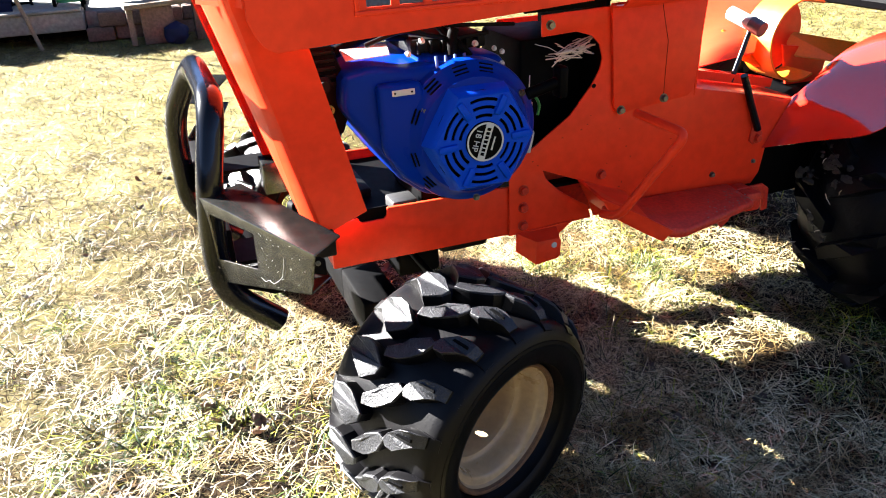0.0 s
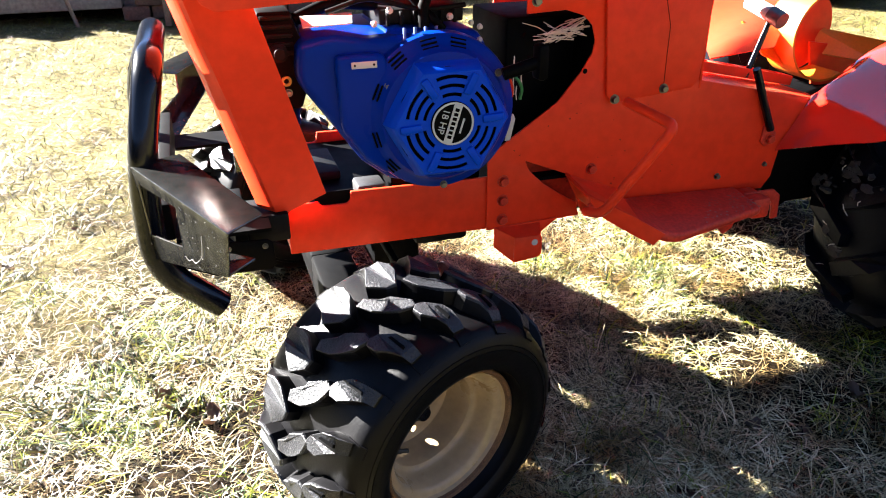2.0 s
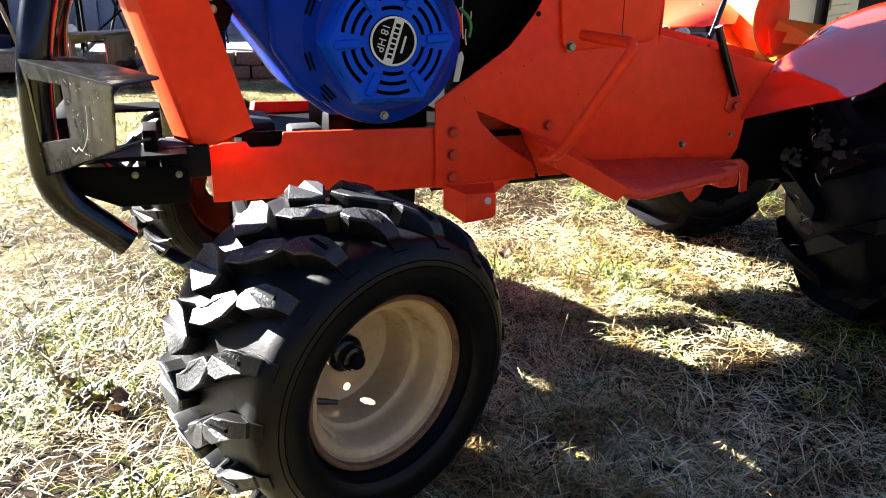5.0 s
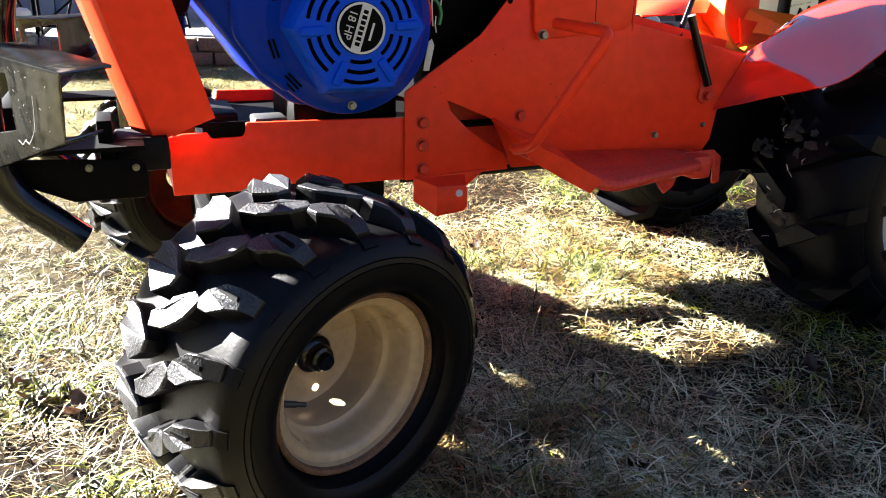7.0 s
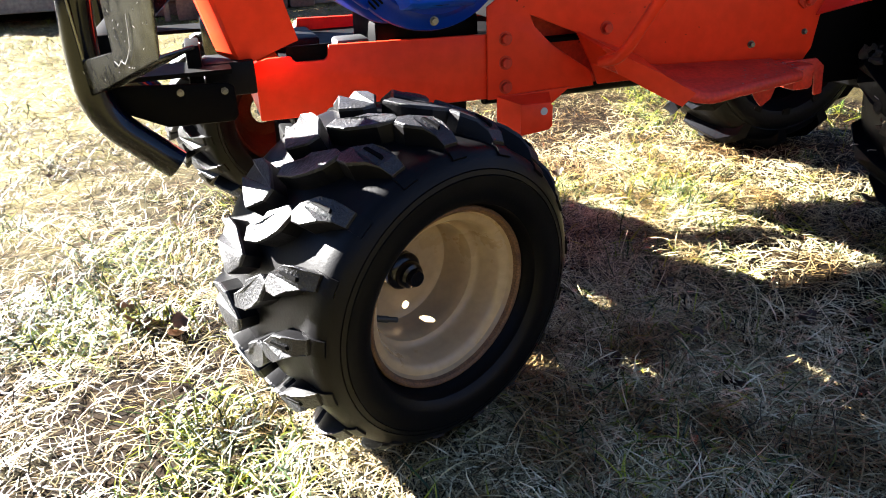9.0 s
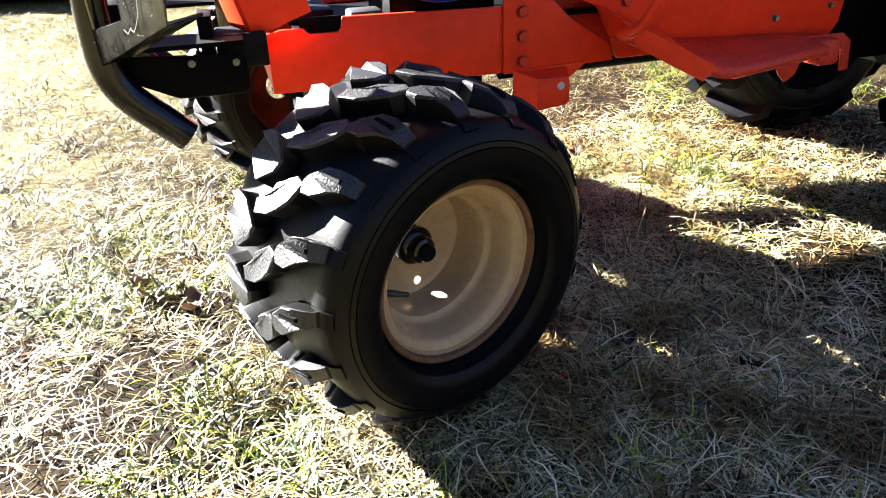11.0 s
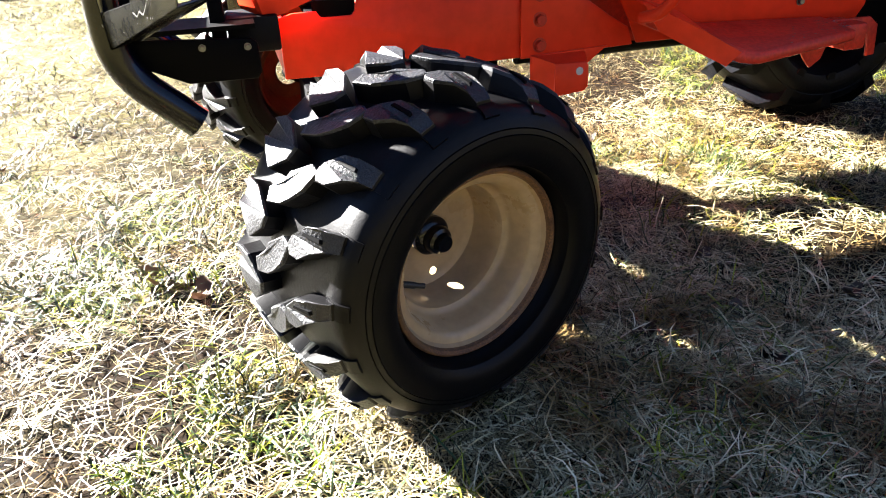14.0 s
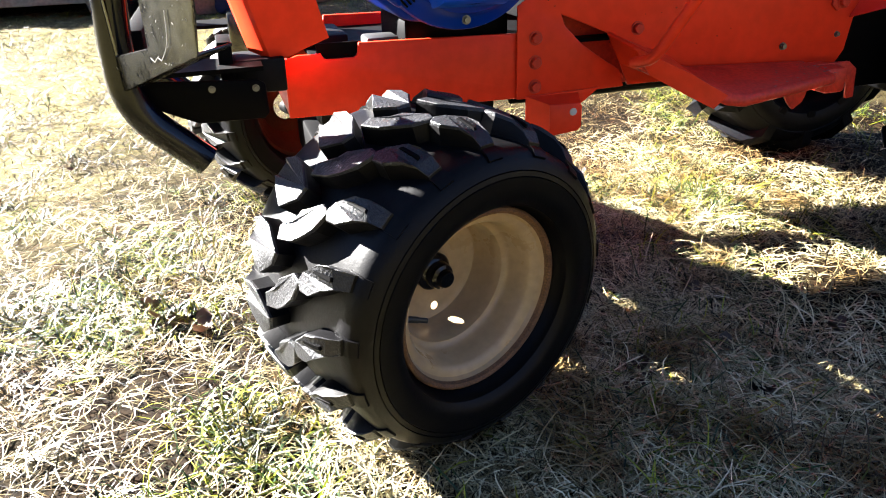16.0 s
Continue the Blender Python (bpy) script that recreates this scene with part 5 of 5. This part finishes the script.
# fallen leaves
def leaf_mesh(seed):
    r = random.Random(seed)
    b = bmesh.new()
    n = 7
    L, W = r.uniform(0.026, 0.042), r.uniform(0.007, 0.012)
    curl, twist = r.uniform(8, 26), r.uniform(-0.5, 0.5)
    rows = []
    for i in range(n):
        f = i / (n - 1)
        w = W * math.sin(math.pi * min(1, 0.06 + f * 0.94)) ** 0.7 * (1 + 0.28 * math.sin(f * 17 + seed))
        z = curl * (f - 0.5) ** 2 * L * 0.1
        row = []
        for k in (-1, -0.4, 0, 0.4, 1):
            row.append(b.verts.new((L * (f - 0.5), k * w, z + abs(k) * w * 0.45 + twist * k * w * (f - 0.5))))
        rows.append(row)
    for p, q in zip(rows, rows[1:]):
        for k in range(4):
            b.faces.new((p[k], p[k + 1], q[k + 1], q[k]))
    bmesh.ops.solidify(b, geom=b.faces[:], thickness=0.0006)
    return finish(b, "dead_leaf", LEAFM)


LEAVES = [leaf_mesh(k) for k in range(6)]
SPOTS = [(-0.63, 0.11), (-0.60, 0.085), (-0.645, 0.14), (-0.585, 0.11), (-0.66, 0.06), (-0.56, 0.04), (-0.615, 0.125), (-0.63, 0.07), (-0.60, 0.06), (-0.575, 0.08), (-0.188, -0.352), (0.048, -0.291), (0.20, -0.287), (0.175, -0.401), (0.252, -0.116), (0.471, -0.347), (0.314, -0.475), (0.647, -0.289), (0.03, -0.328), (0.39, -0.30), (-0.02, -0.47)]
_r = random.Random(8)
SPOTS += [(_r.uniform(-1.2, 1.2), _r.uniform(-0.6, 1.8)) for _ in range(22)]
for i, (x, y) in enumerate(SPOTS):
    lf = tagged(new("dead_leaf", LEAVES[i % 6]), "curled brown dead leaf lying on the grass", "leaf", "leaves on the lawn")
    lf.matrix_world = pose(x, y, float(ground_height(x, y)) + 0.009, _r.uniform(-18, 18), _r.uniform(-18, 18), _r.uniform(0, 360)) @ Matrix.Diagonal((1.5, 1.5, 1.4, 1) if i < 6 else (1.2, 1.2, 1.2, 1))

# ---- grass ----
def lumps(x, y, k, ph):
    return (np.sin(k * x + ph) * np.sin(k * 0.83 * y + 1.7 * ph) + 0.6 * np.sin(k * 2.1 * x - 1.3 * k * y + 2.3 * ph) + 0.4 * np.sin(3.7 * k * x + 2.9 * k * y + ph)) / 2.0


def blades(name, x, y, length, width, rise, mat, label, rng, bend=0.5, curl=0.22, segments=2):
    """Tapered bent blades rooted at x, y. rise: degrees over the ground; curl: how far they wind sideways."""
    n = len(x)
    z = ground_height(x, y)
    th = rng.uniform(0, 2 * np.pi, n)
    e = np.radians(rise)
    wind = rng.normal(0, curl, n)
    roll = rng.uniform(-0.5, 0.5, n)
    p = np.stack([x, y, z + rng.uniform(-0.002, 0.008, n)], 1)
    rows = []
    for k in range(segments + 1):
        side = np.stack([-np.sin(th), np.cos(th), roll], 1) * (width / 2 * (1 - 0.25 * k / segments))[:, None]
        rows += [p] if k == segments else [p - side, p + side]
        d = np.stack([np.cos(th) * np.cos(e), np.sin(th) * np.cos(e), np.sin(e)], 1)
        p = p + d * (length / segments)[:, None]
        p[:, 2] = np.maximum(p[:, 2], z + 0.001)
        th = th + wind * 2 / segments
        e = e - (bend * np.sin(e) + 0.05) * 2 / segments
    v = np.stack(rows, 1).reshape(-1, 3)
    m = 2 * segments + 1
    order = []
    for k in range(segments - 1):
        order += [2 * k, 2 * k + 1, 2 * k + 3, 2 * k + 2]
    order += [m - 3, m - 2, m - 1]
    starts = [4 * k for k in range(segments)]
    me = bpy.data.meshes.new(name)
    me.vertices.add(m * n)
    me.vertices.foreach_set("co", v.astype(np.float32).ravel())
    me.loops.add(len(order) * n)
    me.loops.foreach_set("vertex_index", (np.arange(n)[:, None] * m + np.array(order)).astype(np.int32).ravel())
    me.polygons.add(segments * n)
    me.polygons.foreach_set("loop_start", (np.arange(n)[:, None] * len(order) + np.array(starts)).astype(np.int32).ravel())
    me.update(calc_edges=True)
    me.materials.append(mat)
    return tagged(new(name, me), label, "grass", kind="stuff")


def lawn():
    rng = np.random.default_rng(5)
    U = rng.uniform
    # dry blades close by: short ones in clumps, long winding ones over them; then farther off
    n = 150000
    x, y = U(-1.9, 2.4, n), -1.1 + 3.3 * U(0, 1, n) ** 1.1
    keep = lumps(x, y, 7, 0.7) + 0.6 * lumps(x, y, 19, 3.1) + 0.5 * lumps(x, y, 43, 1.9) + U(-0.6, 0.7, n) - np.clip(np.hypot(x - 0.25, y - 0.3) - 1.6, 0, 2) > -0.1
    x, y = x[keep], y[keep]
    n = len(x)
    # near side behind the front wheel: shade put in as dark thatch; tan elsewhere
    in_shade = lumps(x, y, 9, 0.2) * 0.08 + x * 0.75 - y - 0.06 > 0
    for part_of, kind, label in ((~in_shade, STRAW, "short matted straw-coloured dry grass"), (in_shade, SHADE_THATCH, "thatch darkened to stand for the tractor's shade, under longer grass")):
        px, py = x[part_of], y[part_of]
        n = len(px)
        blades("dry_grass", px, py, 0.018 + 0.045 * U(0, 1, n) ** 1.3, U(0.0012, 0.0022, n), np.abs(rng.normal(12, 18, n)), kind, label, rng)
    n = 75000
    x, y = rng.normal(0.0, 0.75, n), rng.normal(0.1, 0.55, n)
    # pale blades thinned over the shaded right: its darkness is put into their number
    keep = lumps(x, y, 6, 1.7) + 0.7 * lumps(x, y, 17, 0.3) + U(-0.7, 0.7, n) > 0.10 - 0.35 * ((x > -0.1) & (x < 0.35)) + 0.35 * ((x > 0.45) & (y < 0.1))
    x, y = x[keep], y[keep]
    n = len(x)
    blades("dry_grass", x, y, U(0.03, 0.08, n), U(0.0009, 0.0019, n), np.abs(rng.normal(15, 15, n)), PALE_STRAW, "longer winding dry grass lying over the thatch", rng, 0.7, 0.55, 4)
    # extra pale blades whiten the sunlit strip: its light put into the colour
    n = 12000
    x, y = rng.normal(0.50, 0.28, n), rng.normal(0.30, 0.25, n)
    blades("dry_grass", x, y, U(0.025, 0.06, n), U(0.0012, 0.0022, n), np.abs(rng.normal(12, 14, n)), PALE_STRAW, "pale dry grass whitening the sunlit strip under the tractor", rng, 0.7, 0.5, 3)
    # two more batches of pale blades, brightening shaded ground by the front tyre through colour
    n = 12000
    x, y = rng.normal(0.02, 0.2, n), rng.normal(-0.38, 0.14, n)
    blades("dry_grass", x, y, U(0.03, 0.08, n), U(0.0012, 0.0022, n), np.abs(rng.normal(20, 16, n)), PALE_STRAW, "longer winding dry grass lying over the thatch", rng, 0.7, 0.55, 4)
    n = 10000
    x, y = rng.normal(0.15, 0.45, n), rng.normal(-0.52, 0.18, n)
    blades("dry_grass", x, y, U(0.035, 0.09, n), U(0.0012, 0.0022, n), np.abs(rng.normal(20, 16, n)), PALE_STRAW, "longer winding dry grass lying over the thatch", rng, 0.7, 0.55, 4)
    n = 190000
    x, y = U(-3.2, 5.5, n), 1.0 + 4.4 * U(0, 1, n) ** 0.85
    blades("dry_grass", x, y, U(0.02, 0.06, n), U(0.0014, 0.0028, n), np.abs(rng.normal(10, 16, n)), STRAW, "short matted straw-coloured dry grass", rng)
    # green blades in patches; thicker where the lawn lies in shade, partly for its tint
    n = 60000
    x, y = U(-1.5, 1.9, n), U(-0.85, 1.4, n)
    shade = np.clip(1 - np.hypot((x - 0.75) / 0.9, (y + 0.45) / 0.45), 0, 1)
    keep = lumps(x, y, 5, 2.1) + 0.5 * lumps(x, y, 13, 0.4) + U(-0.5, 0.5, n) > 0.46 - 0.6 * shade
    x, y = x[keep], y[keep]
    n = len(x)
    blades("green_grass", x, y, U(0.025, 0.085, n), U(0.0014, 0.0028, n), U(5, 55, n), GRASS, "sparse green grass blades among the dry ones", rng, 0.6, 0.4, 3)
    n = 40000
    x, y = U(-3.2, 5.5, n), U(1.3, 5.4, n)
    keep = lumps(x, y, 4, 1.1) + U(-0.5, 0.5, n) > 0.35
    x, y = x[keep], y[keep]
    n = len(x)
    blades("green_grass", x, y, U(0.03, 0.07, n), U(0.002, 0.004, n), U(5, 60, n), GRASS, "sparse green grass blades among the dry ones", rng)
    # tufts
    cx, cy = U(-1.4, 1.8, 150), U(-0.7, 1.3, 150)
    for i, (px, py, spread) in enumerate(((-0.70, 0.11, 0.06), (-0.60, 0.07, 0.05), (-0.79, 0.20, 0.06), (-0.46, -0.21, 0.05), (-0.50, -0.30, 0.045), (-0.56, -0.40, 0.05), (-0.55, 0.33, 0.05), (0.30, 0.36, 0.06), (0.55, 0.28, 0.05))):
        cx[8 * i:8 * i + 8], cy[8 * i:8 * i + 8] = rng.normal(px, spread, 8), rng.normal(py, spread, 8)
    far = np.hypot(cx - 0.36, cy) < 0.22
    cx[far] += 0.6
    k = rng.integers(0, 150, 4200)
    x, y = cx[k] + rng.normal(0, 0.022, 4200), cy[k] + rng.normal(0, 0.022, 4200)
    blades("grass_tuft", x, y, U(0.025, 0.07, 4200), U(0.0014, 0.0028, 4200), U(15, 75, 4200), GRASS, "tufts of longer green grass", rng, 0.9)


lawn()
